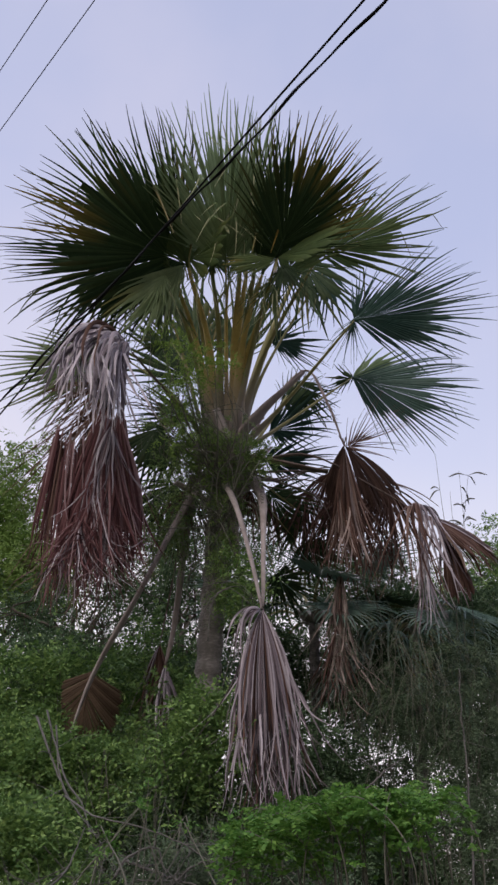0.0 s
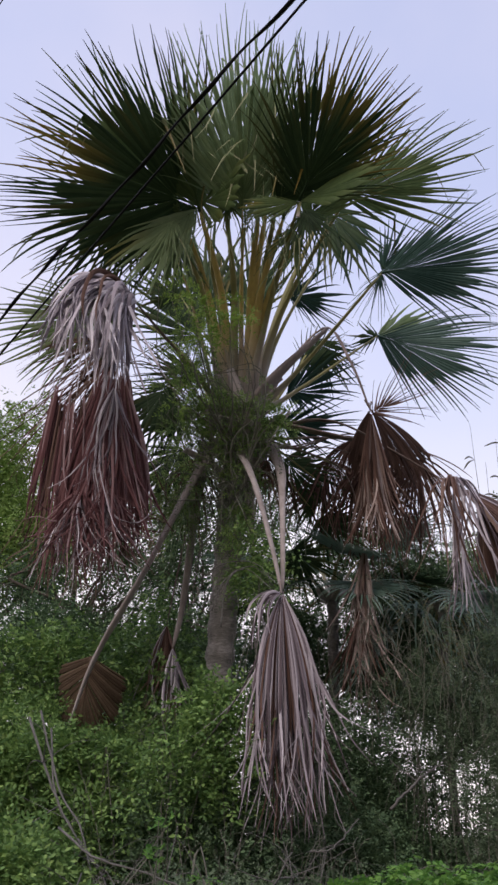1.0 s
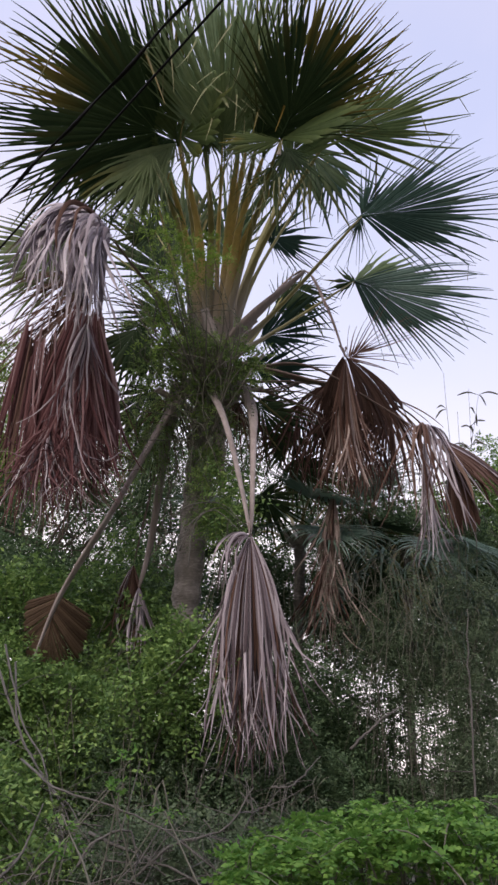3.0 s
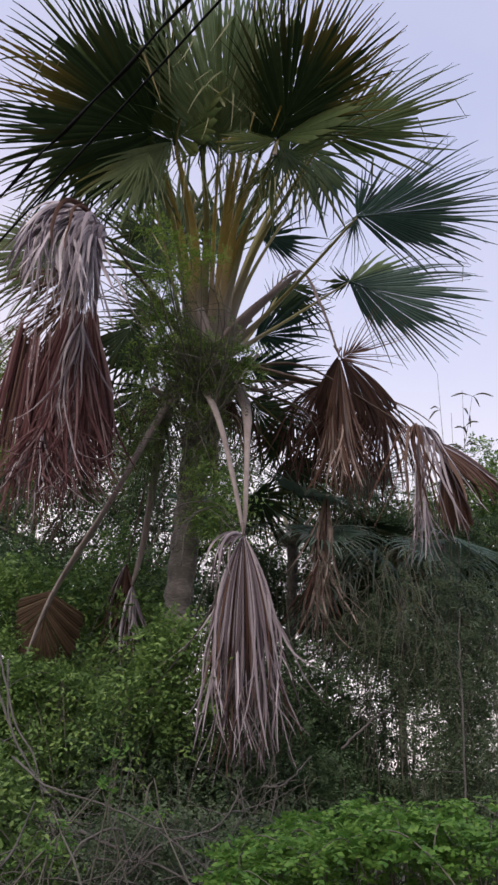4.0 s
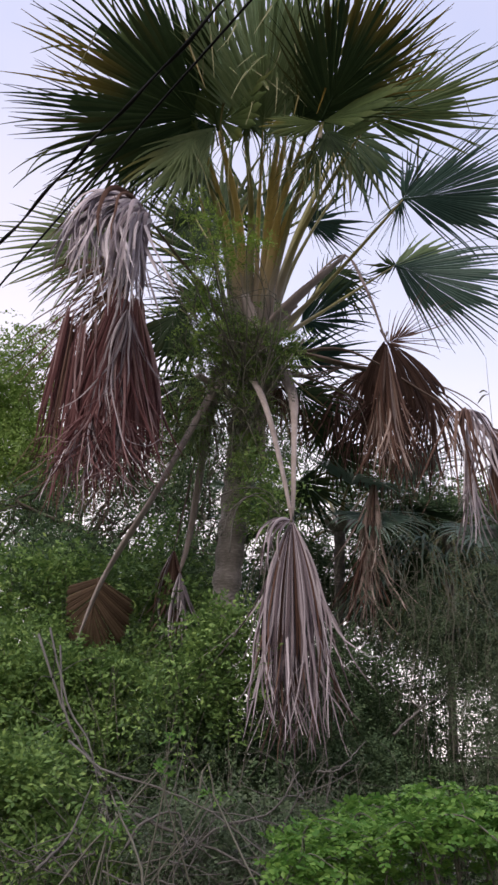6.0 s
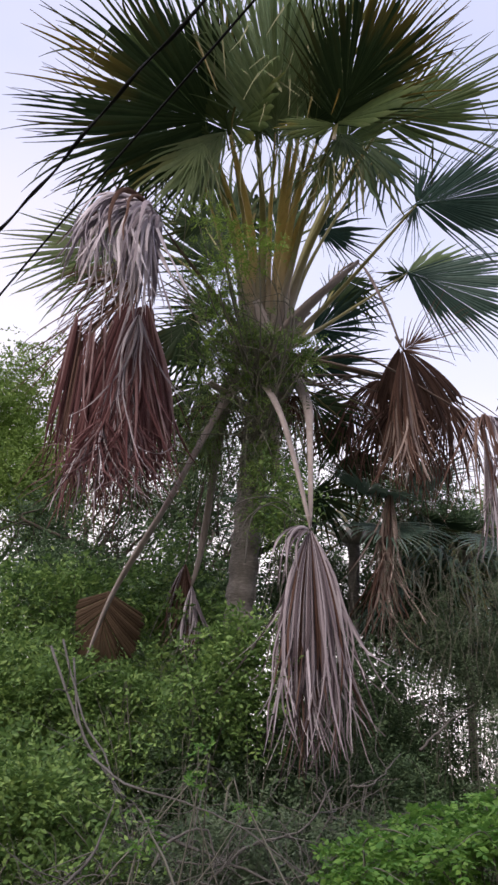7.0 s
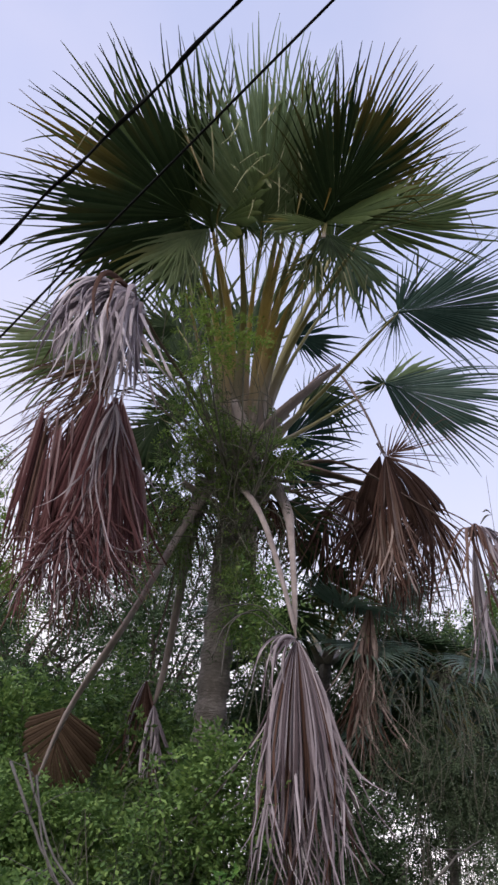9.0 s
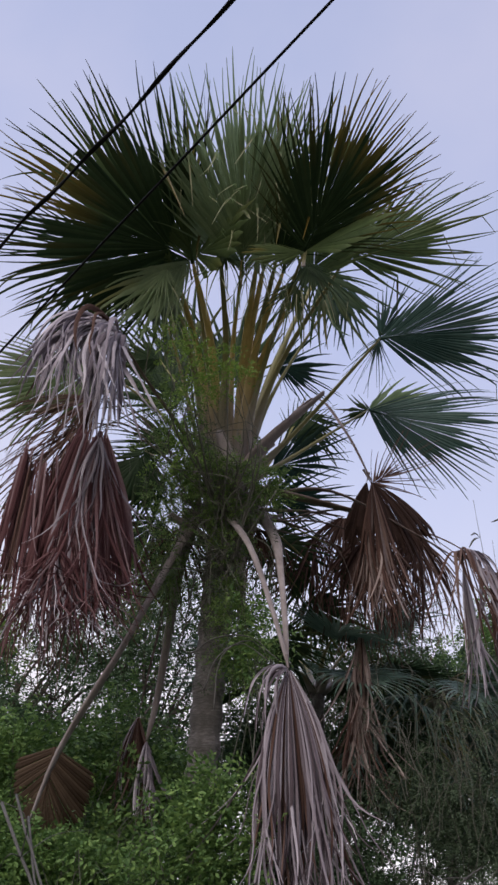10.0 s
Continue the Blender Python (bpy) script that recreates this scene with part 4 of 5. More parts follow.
frond(palm, 71, [(-0.52, 11.11, 6.33), (-0.93, 11.21, 6.76), (-1.59, 11.32, 7.49), (-2.13, 11.40, 7.41)], (-2.48, 11.30, 4.45), (0, -1, 0.1), (M_BROWN, M_GREY), M_STALK_BROWN,
      "ragged brown dead fan leaf behind", 0.034, spread=44, n=60, split=0.3, dead=0.25, droop=0.35, volume=0.15, strip=0.045, swirl=0.3)
frond(palm, 72, [(-0.52, 11.11, 6.33), (-0.92, 11.19, 6.90), (-1.54, 11.19, 7.50), (-1.95, 11.20, 7.79)], (-3.12, 11.00, 6.95), (0, -1, 0.1), (M_BROWN, M_GREY), M_STALK_BROWN,
      "dry thin strips behind the grey dead leaf", 0.028, spread=110, n=54, split=0.2, dead=0.12, droop=0.2, volume=0.1, strip=0.03, swirl=0.1)
frond(palm, 73, [(-0.52, 11.11, 6.33), (-0.94, 11.31, 6.88), (-1.59, 11.36, 7.44), (-2.04, 11.30, 7.51)], (-3.20, 11.00, 5.88), (0, -1, 0.1), (M_BROWN, M_GREY), M_STALK_BROWN,
      "dry thin strips behind the reddish dead leaf", 0.028, spread=70, n=40, split=0.25, dead=0.15, droop=0.2, volume=0.12, strip=0.03, swirl=0.25)
frond(palm, 74, [(-0.26, 11.10, 6.33), (0.25, 11.60, 7.48), (0.83, 12.00, 8.25), (1.07, 11.30, 7.33), (1.21, 10.75, 6.38)], (1.17, 10.60, 4.64), (0.2, -1, 0.1), (M_BROWN, M_TAN), M_STALK_BROWN,
      "brown dead fan leaf folded over its stalk", 0.045, spread=25, n=52, split=0.45, dead=0.2, droop=0.3, strip=0.045, volume=0.06, dry=((0.1, 0.3), (0.5, 0.7)), swirl=0.5)
frond(palm, 75, [(1.21, 10.95, 6.59), (1.22, 10.92, 6.52), (1.24, 10.90, 6.45)], (1.89, 10.90, 5.70), (0.3, -1, 0.3), (M_UMBER, M_BROWN), M_STALK_BROWN,
      "dark brown flap of a dead fan leaf", 0.016, spread=56, n=34, split=0.85, dead=0.2, droop=0.3, strip=0.075, volume=0.02, fold=0.1, swirl=0.3, ragged=0.2)
frond(palm, 76, [(1.18, 11.01, 6.66), (1.22, 11.00, 6.55), (1.26, 11.00, 6.46)], (2.10, 11.00, 7.03), (0, -1, 0.2), (M_BROWN, M_BROWN), M_STALK_DEAD,
      "stiff thin tips of a dead fan leaf", 0.016, spread=105, n=18, split=0.12, droop=0.05)
frond(palm, 96, [(1.28, 11.20, 6.72), (1.27, 11.20, 6.68), (1.24, 11.20, 6.60)], (1.03, 11.30, 5.89), (-0.2, -1, 0.2), (M_UMBER, M_BROWN), M_STALK_BROWN,
      "dark brown flap of a dead fan leaf", 0.016, spread=46, n=24, split=0.88, dead=0.2, droop=0.3, strip=0.075, volume=0.02, swirl=0.3, ragged=0.2)
frond(palm, 77, [(-0.25, 11.13, 6.33), (0.06, 11.41, 6.36), (0.58, 11.77, 6.50), (1.10, 12.20, 6.62)], (0.68, 12.20, 5.49), (0, -1, 0.2), (M_BROWN, M_BROWN), M_STALK_BROWN,
      "brown dead fan leaf on a level stalk", 0.055, spread=110, n=56, split=0.2, dead=0.25, droop=0.3, strip=0.028, volume=0.1, swirl=0.15)
frond(palm, 78, [(-0.25, 11.16, 6.33), (0.12, 11.43, 6.24), (0.71, 11.62, 6.29), (1.29, 11.80, 6.17)], (1.23, 11.80, 4.60), (0, -1, 0.1), (M_BROWN, M_GREY), M_STALK_BROWN,
      "ragged dead fan leaf among the hanging strips", 0.034, spread=120, n=60, split=0.3, dead=0.3, droop=0.3, strip=0.03, volume=0.2, swirl=0.3)
frond(palm, 79, [(-0.25, 11.15, 6.33), (0.12, 11.48, 6.26), (1.00, 11.54, 6.40), (1.84, 11.60, 6.06)], (1.56, 11.60, 4.68), (0, -1, 0.1), (M_BROWN, M_GREY), M_STALK_BROWN,
      "ragged dead fan leaf among the hanging strips", 0.034, spread=110, n=50, split=0.3, dead=0.35, droop=0.3, strip=0.03, volume=0.2, swirl=0.3)
frond(palm, 80, [(-0.27, 11.22, 6.33), (0.12, 11.83, 6.32), (0.73, 12.30, 6.39)], (0.88, 12.30, 5.12), (0, -1, 0.1), (M_BROWN, M_BROWN), M_STALK_BROWN,
      "dark ragged dead fan leaf behind the strips", 0.034, spread=150, n=50, split=0.3, dead=0.25, droop=0.3, strip=0.03, volume=0.2, swirl=0.3)
frond(palm, 81, [(-0.25, 11.18, 6.33), (0.27, 11.73, 6.35), (1.03, 11.87, 6.57), (1.70, 12.00, 6.39)], (1.79, 12.00, 5.07), (0, -1, 0.1), (M_BROWN, M_BROWN), M_STALK_BROWN,
      "dark ragged dead fan leaf behind the strips", 0.034, spread=150, n=56, split=0.35, dead=0.25, droop=0.3, strip=0.03, volume=0.2, swirl=0.3)
frond(palm, 82, [(-0.25, 11.12, 6.33), (0.72, 11.00, 6.40), (1.60, 10.80, 5.77), (2.07, 10.70, 5.37)], (1.93, 8.75, 5.66), (0.1, -0.7, 0.7), (M_GREY, M_BROWN), M_STALK_BROWN,
      "grey dead fan leaf drooping at the end of its stalk", 0.04, spread=40, n=24, split=0.3, dead=1.0, droop=0.3, strip=0.046, volume=0.06, swirl=0.4, dry=((0, 0.4),))
frond(palm, 182, [(2.04, 10.72, 5.42), (2.06, 10.70, 5.39), (2.07, 10.68, 5.35)], (2.01, 10.50, 3.84), (0, -1, 0.2), (M_PALE, M_GREY), M_STALK_BROWN,
      "silvery dead strips drooping in a narrow bunch", 0.016, spread=9, n=14, split=0.45, dead=0.12, droop=0.3, strip=0.045, volume=0.05, swirl=0.5, dry=((0.1, 0.3),))
frond(palm, 83, [(2.03, 10.75, 5.41), (2.07, 10.72, 5.39), (2.12, 10.70, 5.35)], (3.06, 10.50, 4.77), (0.2, -0.8, 0.6), (M_BROWN, M_GREY), M_STALK_BROWN,
      "brown dead fan leaf drooping beside the grey one", 0.016, spread=44, n=30, split=0.6, dead=0.14, droop=0.3, strip=0.065, dry=((0.6, 0.9),), swirl=0.3)
frond(palm, 97, [(2.31, 10.85, 5.33), (2.36, 10.85, 5.29), (2.39, 10.85, 5.25)], (2.54, 10.80, 4.27), (0.2, -1, 0.2), (M_BROWN, M_RUST), M_STALK_BROWN,
      "hanging brown panel of a drooping dead leaf", 0.016, spread=30, n=14, split=0.85, dead=0.15, droop=0.2, strip=0.08, volume=0.03)
frond(palm, 384, [(-0.50, 10.90, 6.07), (-0.37, 10.60, 5.86), (-0.20, 10.00, 5.25), (-0.05, 9.60, 4.47), (0.04, 9.35, 3.88)], (0.00, 8.80, 1.88), (0, -1, 0.1), (M_GREY, M_BROWN), M_STALK_PALE,
      "pale grey dead fan leaf hanging straight down", 0.06, spread=55, ragged=0.16, n=165, split=0.5, dead=0.62, droop=0.15, fold=0.1, strip=0.035, volume=0.11, dry=((0.12, 0.16), (0.3, 0.36), (0.55, 0.6), (0.82, 0.86)), swirl=0.75)
frond(palm, 85, [(0.03, 9.36, 4.00), (0.03, 9.33, 3.93), (0.03, 9.30, 3.86)], (-0.55, 8.88, 3.90), (0, -0.6, 0.8), (M_GREY, M_BROWN), M_STALK_DEAD,
      "curling strips of a pale dead fan leaf", 0.016, spread=60, n=12, split=0.1, dead=0.9, droop=0.2, strip=0.035, volume=0.15, swirl=0.5)
frond(palm, 86, [(-0.01, 11.00, 6.11), (0.09, 10.60, 5.62), (0.09, 10.20, 5.11), (0.07, 9.80, 4.47), (0.05, 9.60, 3.97)], (0.05, 9.50, 2.81), (0, -1, 0.1), (M_GREY, M_BROWN), M_STALK_PALE,
      "dry strips on a straight hanging stalk", 0.06, spread=16, n=16, split=0.3, dead=0.2, droop=0.15, strip=0.035, volume=0.1, swirl=0.3)
frond(palm, 87, [(-0.53, 11.16, 6.33), (-0.65, 11.20, 6.34), (-0.94, 11.20, 6.06)], (-1.08, 11.10, 4.94), (0, -1, 0.1), (M_BROWN, M_GREY), M_STALK_BROWN,
      "dead brown strips hanging about the palm head", 0.034, spread=120, n=30, split=0.25, dead=0.3, droop=0.3, strip=0.03, volume=0.25, swirl=0.3)
frond(palm, 88, [(-0.26, 11.09, 6.33), (-0.22, 11.10, 6.20), (-0.06, 11.00, 5.93)], (0.01, 10.90, 5.11), (0, -1, 0.1), (M_BROWN, M_GREY), M_STALK_BROWN,
      "dead brown strips hanging about the palm head", 0.034, spread=120, n=26, split=0.25, dead=0.3, droop=0.3, strip=0.03, volume=0.25, swirl=0.3)
frond(palm, 89, [(-1.05, 11.76, 6.52), (-1.14, 11.84, 6.51), (-1.22, 11.90, 6.50)], (-1.65, 11.80, 5.48), (0, -1, -0.35), (M_GREEN_SHADED, M_YELLOW), M_STALK_GREEN,
      "dark green drooping fan leaf beside the trunk", 0.016, spread=150, n=23, split=0.42, costa=0.12, droop=0.25)
frond(palm, 90, [(-1.22, 11.62, 7.20), (-1.31, 11.66, 7.27), (-1.38, 11.70, 7.33)], (-1.83, 11.70, 6.30), (0, -1, -0.35), (M_GREEN_SHADED, M_YELLOW), M_STALK_GREEN,
      "dark green drooping fan leaf beside the trunk", 0.016, spread=160, n=23, split=0.42, costa=0.12, droop=0.25)
frond(palm, 91, [(-0.25, 11.17, 6.33), (0.21, 11.50, 6.27), (0.86, 11.70, 6.04), (1.06, 11.70, 5.43), (1.09, 11.70, 4.97)], (0.93, 11.60, 3.64), (0, -1, 0), (M_TAN, M_BROWN), M_STALK_BROWN,
      "twisted dead fan leaf hanging in two bunches", 0.026, spread=26, n=40, split=0.2, dead=0.15, droop=0.3, strip=0.042, volume=0.08, dry=((0.3, 0.6),), swirl=0.6)
frond(palm, 92, [(1.00, 11.70, 4.42), (0.98, 11.70, 4.28), (0.97, 11.70, 4.11)], (0.91, 11.60, 2.91), (0, -1, 0), (M_TAN, M_BROWN), M_STALK_BROWN,
      "twisted dead strips flaring below a knot", 0.016, spread=60, n=36, split=0.1, dead=0.2, droop=0.2, strip=0.036, volume=0.12, dry=((0, 0.4), (0.7, 0.9)), swirl=0.9)
frond(palm, 93, [(-0.52, 11.11, 6.40), (-0.91, 10.75, 5.67), (-1.48, 10.60, 4.51), (-2.09, 10.95, 3.62), (-2.39, 11.00, 2.86)], (-2.36, 11.40, 2.81), (-0.1, -1, 0.35), (M_RUST, M_GREY), M_STALK_PALE,
      "brown domed dead fan leaf caught in the shrubs", 0.085, hub=(-2.17, 11.10, 3.65), spread=126, n=60, split=0.95, droop=0.02, fold=0.3, cup=-0.25, costa=0.5, trim=(1.0, 0.85), ragged=0.03, dry=((0.95, 1),))
frond(palm, 94, [(-0.77, 11.10, 6.22), (-0.93, 11.20, 5.67), (-1.05, 11.50, 5.04), (-1.19, 11.70, 4.28), (-1.30, 11.70, 3.83)], (-1.32, 11.60, 2.95), (0, -1, 0), (M_PALE, M_BROWN), M_STALK_PALE,
      "grey dead strips on a hanging stalk", 0.08, spread=34, n=26, split=0.3, dead=0.25, droop=0.2, strip=0.042, volume=0.12, dry=((0.3, 0.5),), swirl=0.6)
frond(palm, 95, [(-0.53, 11.13, 6.33), (-0.95, 11.40, 5.82), (-1.22, 11.80, 4.91), (-1.41, 12.00, 4.17)], (-1.54, 12.00, 3.06), (0, -1, 0), (M_BROWN, M_GREY), M_STALK_BROWN,
      "brown dead strips behind a hanging stalk", 0.032, spread=50, n=30, split=0.3, dead=0.3, droop=0.2, strip=0.036, volume=0.15, dry=((0, 0.3),), swirl=0.5)

# ---- trees behind ----
tree("tree", "pale green feathery tree behind the thicket", (-8.30, 26.00, 0.00), (-8.41, 26.00, 11.95),
     [((-8.38, 26.00, 11.61), (2.42, 2.20, 2.68), 3000), ((-6.84, 25.00, 9.26), (1.52, 2.00, 1.45), 1500), ((-9.06, 25.00, 8.68), (1.81, 2.00, 1.92), 1200)], M_LEAF_FAR, 101, girth=0.28, leaf=0.13, long=0.6, gaps=0.1)
tree("tree", "dark open-crowned tree with sky between its twigs", (-4.60, 18.00, 0.00), (-3.90, 18.00, 6.31),
     [((-3.67, 18.00, 5.97), (2.13, 1.60, 1.34), 2100), ((-4.21, 17.00, 4.73), (1.58, 1.40, 1.01), 2600), ((-2.59, 18.50, 6.98), (1.45, 1.50, 1.30), 600)], M_LEAF_SHADED, 102, girth=0.14, leaf=0.075, long=0.35, gaps=0.42, limbs=16)
tree("tree", "dark tree behind the palm trunk", (-2.20, 17.00, 0.00), (-1.66, 17.00, 6.31),
     [((-1.66, 17.00, 6.31), (0.92, 1.20, 2.31), 1300), ((-0.33, 17.00, 6.70), (0.92, 1.20, 1.65), 900), ((-1.82, 16.00, 4.32), (1.39, 1.20, 1.04), 1500)], M_LEAF_SHADED, 103, girth=0.12, leaf=0.075, long=0.35, gaps=0.12, limbs=9)
tree("tree", "leafy tree behind the hanging dead fronds", (5.60, 20.00, 0.00), (5.38, 20.00, 7.59),
     [((5.56, 20.00, 7.09), (1.31, 1.60, 1.20), 2000), ((3.73, 19.00, 5.81), (0.89, 1.40, 1.04), 1100)], M_LEAF, 104, girth=0.16, leaf=0.09, long=0.45, gaps=0.15)
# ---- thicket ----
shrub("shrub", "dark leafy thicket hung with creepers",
      [((3.04, 14.40, 4.89), (0.90, 0.70, 0.60), 1200), ((2.19, 14.80, 5.34), (0.70, 0.70, 0.55), 800), ((0.11, 13.60, 3.99), (0.50, 0.50, 0.75), 1000), ((1.89, 14.00, 3.98), (1.20, 0.80, 0.85), 1500), ((1.20, 14.60, 4.08), (0.90, 0.80, 0.80), 1600), ((2.93, 13.80, 3.83), (1.00, 0.80, 1.00), 1200), ((1.44, 15.20, 5.63), (1.20, 0.80, 0.90), 1200)], M_LEAF_SHADED, 201, leaf=0.06, gaps=0.02)
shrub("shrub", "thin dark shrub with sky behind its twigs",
      [((0.64, 12.00, 1.82), (0.72, 0.90, 0.96), 2200), ((1.15, 12.50, 1.58), (0.55, 0.90, 0.75), 1300), ((1.89, 13.20, 2.27), (0.50, 0.60, 0.50), 350), ((2.83, 12.60, 1.91), (0.42, 0.60, 1.00), 1300), ((1.80, 12.00, 1.28), (0.60, 0.60, 0.35), 800)], M_LEAF_SHADED, 202, leaf=0.05, gaps=0.25, stems=9)
# filler foliage behind the gaps, coloured dark for the thicket's shaded depth
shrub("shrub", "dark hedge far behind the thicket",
      [((-2.03, 14.30, 3.14), (1.10, 0.50, 0.45), 1800), ((-1.80, 15.50, 4.19), (1.30, 0.60, 0.55), 2000), ((1.02, 15.50, 2.14), (1.20, 0.70, 1.10), 2000), ((1.67, 15.50, 1.34), (0.80, 0.70, 0.40), 900), ((3.16, 16.00, 3.37), (1.00, 0.70, 0.40), 900)], M_LEAF_SHADED, 216, leaf=0.07, gaps=0.0, stems=6)
shrub("shrub", "dusty grey-green twiggy shrub",
      [((2.46, 10.60, 2.83), (0.42, 0.60, 1.10), 800), ((2.14, 10.20, 1.49), (0.39, 0.70, 0.70), 800), ((1.91, 11.30, 2.79), (0.50, 0.35, 0.55), 600), ((1.38, 11.60, 3.14), (0.30, 0.30, 0.50), 260)], M_LEAF_GREY, 203, leaf=0.052, pairs=5, long=0.22, gaps=0.15, stems=9, round_=0.35)
shrub("shrub", "green leafy shrub below the brown dead leaf",
      [((-2.39, 10.48, 2.07), (0.76, 0.68, 0.51), 2000), ((-3.23, 10.48, 2.37), (0.71, 0.68, 0.70), 1500), ((-1.87, 10.28, 1.83), (0.68, 0.68, 0.49), 1300), ((-3.07, 11.25, 2.98), (0.39, 0.39, 0.39), 400), ((-1.93, 9.99, 2.51), (0.45, 0.24, 0.11), 90), ((-2.40, 10.19, 2.44), (0.63, 0.39, 0.28), 600), ((-2.23, 11.64, 2.60), (0.85, 0.39, 0.52), 700)], M_LEAF, 204, leaf=0.07, pairs=3, gaps=0.05)
shrub("shrub", "green shrub with young shoots beside the trunk",
      [((-1.58, 10.50, 2.14), (0.41, 0.48, 0.35), 440), ((-1.19, 10.30, 1.98), (0.52, 0.48, 0.34), 520), ((-1.54, 12.80, 4.34), (0.45, 0.40, 0.45), 260), ((-1.88, 12.40, 3.25), (0.40, 0.40, 0.42), 260)], M_LEAF, 205, leaf=0.07, pairs=3, gaps=0.2)
shrub("climbing_vine", "leafy green creeper covering the palm trunk",
      [((-0.63, 9.60, 2.66), (0.32, 0.40, 0.48), 480), ((-0.82, 9.40, 2.27), (0.50, 0.45, 0.50), 640), ((-0.18, 10.20, 4.46), (0.14, 0.20, 0.50), 120)], M_LEAF, 206, leaf=0.065, pairs=3, category="creeper")
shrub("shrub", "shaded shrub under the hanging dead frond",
      [((-0.81, 9.90, 1.60), (1.00, 0.70, 0.57), 2200), ((0.33, 10.50, 1.37), (1.00, 0.80, 0.60), 2400), ((0.31, 11.20, 2.38), (0.76, 0.60, 0.80), 1400)], M_LEAF_SHADED, 207, leaf=0.051, gaps=0.05)
shrub("shrub", "leafy dark shrub behind the brown dead leaf",
      [((-2.73, 12.20, 3.84), (0.78, 0.50, 0.58), 520), ((-1.45, 12.20, 3.60), (0.56, 0.50, 0.57), 380), ((-3.43, 12.00, 3.48), (0.62, 0.50, 0.63), 560)], M_LEAF, 215, leaf=0.08, pairs=3, gaps=0.3)
shrub("shrub", "leafy green shrub near the road",
      [((-1.64, 6.63, 1.46), (0.24, 0.42, 0.26), 620), ((-2.06, 6.63, 1.46), (0.40, 0.51, 0.42), 1000), ((-1.35, 6.29, 1.08), (0.30, 0.34, 0.13), 200)], M_LEAF, 208, leaf=0.055, pairs=3, long=0.212, gaps=0.1)
shrub("shrub", "low dusty growth among dry sticks",
      [((-0.47, 6.56, 1.10), (0.77, 0.48, 0.22), 1100), ((0.18, 6.40, 1.10), (0.41, 0.48, 0.19), 700)], M_LEAF_GREY, 209, leaf=0.036, gaps=0.2, stems=16)
arching_shrub("bright lime-green feathery shrub near the road", -0.05, 0.93, [1.35, 1.38, 1.40, 1.42, 1.43, 1.44, 1.45, 1.45, 1.48, 1.50], 3.75, 46, 210)
arching_shrub("few arching lime-green shoots above the shrub", 0.38, 0.56, [1.51, 1.56, 1.53], 3.8, 3, 217)
shrub("young_shoot", "few bright young shoots among dry sticks",
      [((-0.69, 5.15, 1.53), (0.07, 0.06, 0.06), 7), ((-0.37, 5.08, 1.47), (0.06, 0.06, 0.04), 6), ((-0.62, 5.33, 1.69), (0.06, 0.06, 0.05), 5), ((-0.02, 4.71, 1.33), (0.07, 0.06, 0.05), 8), ((-0.91, 4.90, 1.39), (0.11, 0.09, 0.07), 12)], M_LEAF_LIME, 214, leaf=0.037, pairs=3, long=0.087, stems=3, category="plant")
# backing for the shrubs; its shade too comes from the dark leaf colour
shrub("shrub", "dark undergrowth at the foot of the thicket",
      [((-2.01, 10.50, 0.03), (2.17, 0.90, 0.90), 2600), ((0.17, 11.00, -0.18), (2.26, 0.90, 0.94), 2600), ((2.57, 11.50, 0.02), (1.78, 0.90, 1.23), 2000), ((-4.52, 11.00, 1.06), (1.48, 0.90, 1.75), 2400), ((4.50, 12.00, 1.74), (1.56, 0.90, 2.20), 2800)], M_LEAF_SHADED, 211, leaf=0.07, stems=8)
shrub("climbing_vine", "bright fine-leaved creeper tip among the palm stalks",
      [((-0.77, 9.50, 7.25), (0.26, 0.20, 0.22), 85), ((-0.66, 9.60, 6.88), (0.22, 0.20, 0.35), 65), ((-0.29, 9.60, 7.20), (0.12, 0.12, 0.30), 45), ((-1.03, 9.60, 7.60), (0.20, 0.15, 0.12), 18), ((-0.92, 10.20, 6.48), (0.20, 0.20, 0.30), 40)], M_LEAF_VINE, 213, leaf=0.046, pairs=5, long=0.2, stems=4, round_=0.4, category="creeper", root=(-0.45, 10.6, 5.9))
shrub("climbing_vine", "fine-leaved creeper twined through the palm crown",
      [((-1.04, 10.50, 7.18), (0.37, 0.30, 0.46) , 190), ((-0.92, 10.70, 6.30), (0.37, 0.35, 0.90), 330), ((-0.11, 10.55, 6.22), (0.33, 0.25, 0.51), 170), ((-0.42, 10.65, 5.70), (0.20, 0.25, 0.60), 150), ((-1.18, 11.10, 5.45), (0.41, 0.30, 0.88), 280), ((-0.19, 10.80, 4.43), (0.12, 0.20, 0.70), 120), ((-0.45, 10.60, 5.31), (0.13, 0.15, 0.50), 150), ((-0.37, 10.50, 4.42), (0.15, 0.15, 0.60), 200), ((-0.74, 10.50, 6.33), (0.30, 0.20, 0.50), 260), ((0.09, 10.50, 6.19), (0.25, 0.15, 0.25), 90)], M_LEAF_MOSS, 212, leaf=0.045, pairs=6, long=0.2, stems=5, round_=0.4, root=(-0.45, 10.6, 5.4), category="creeper")

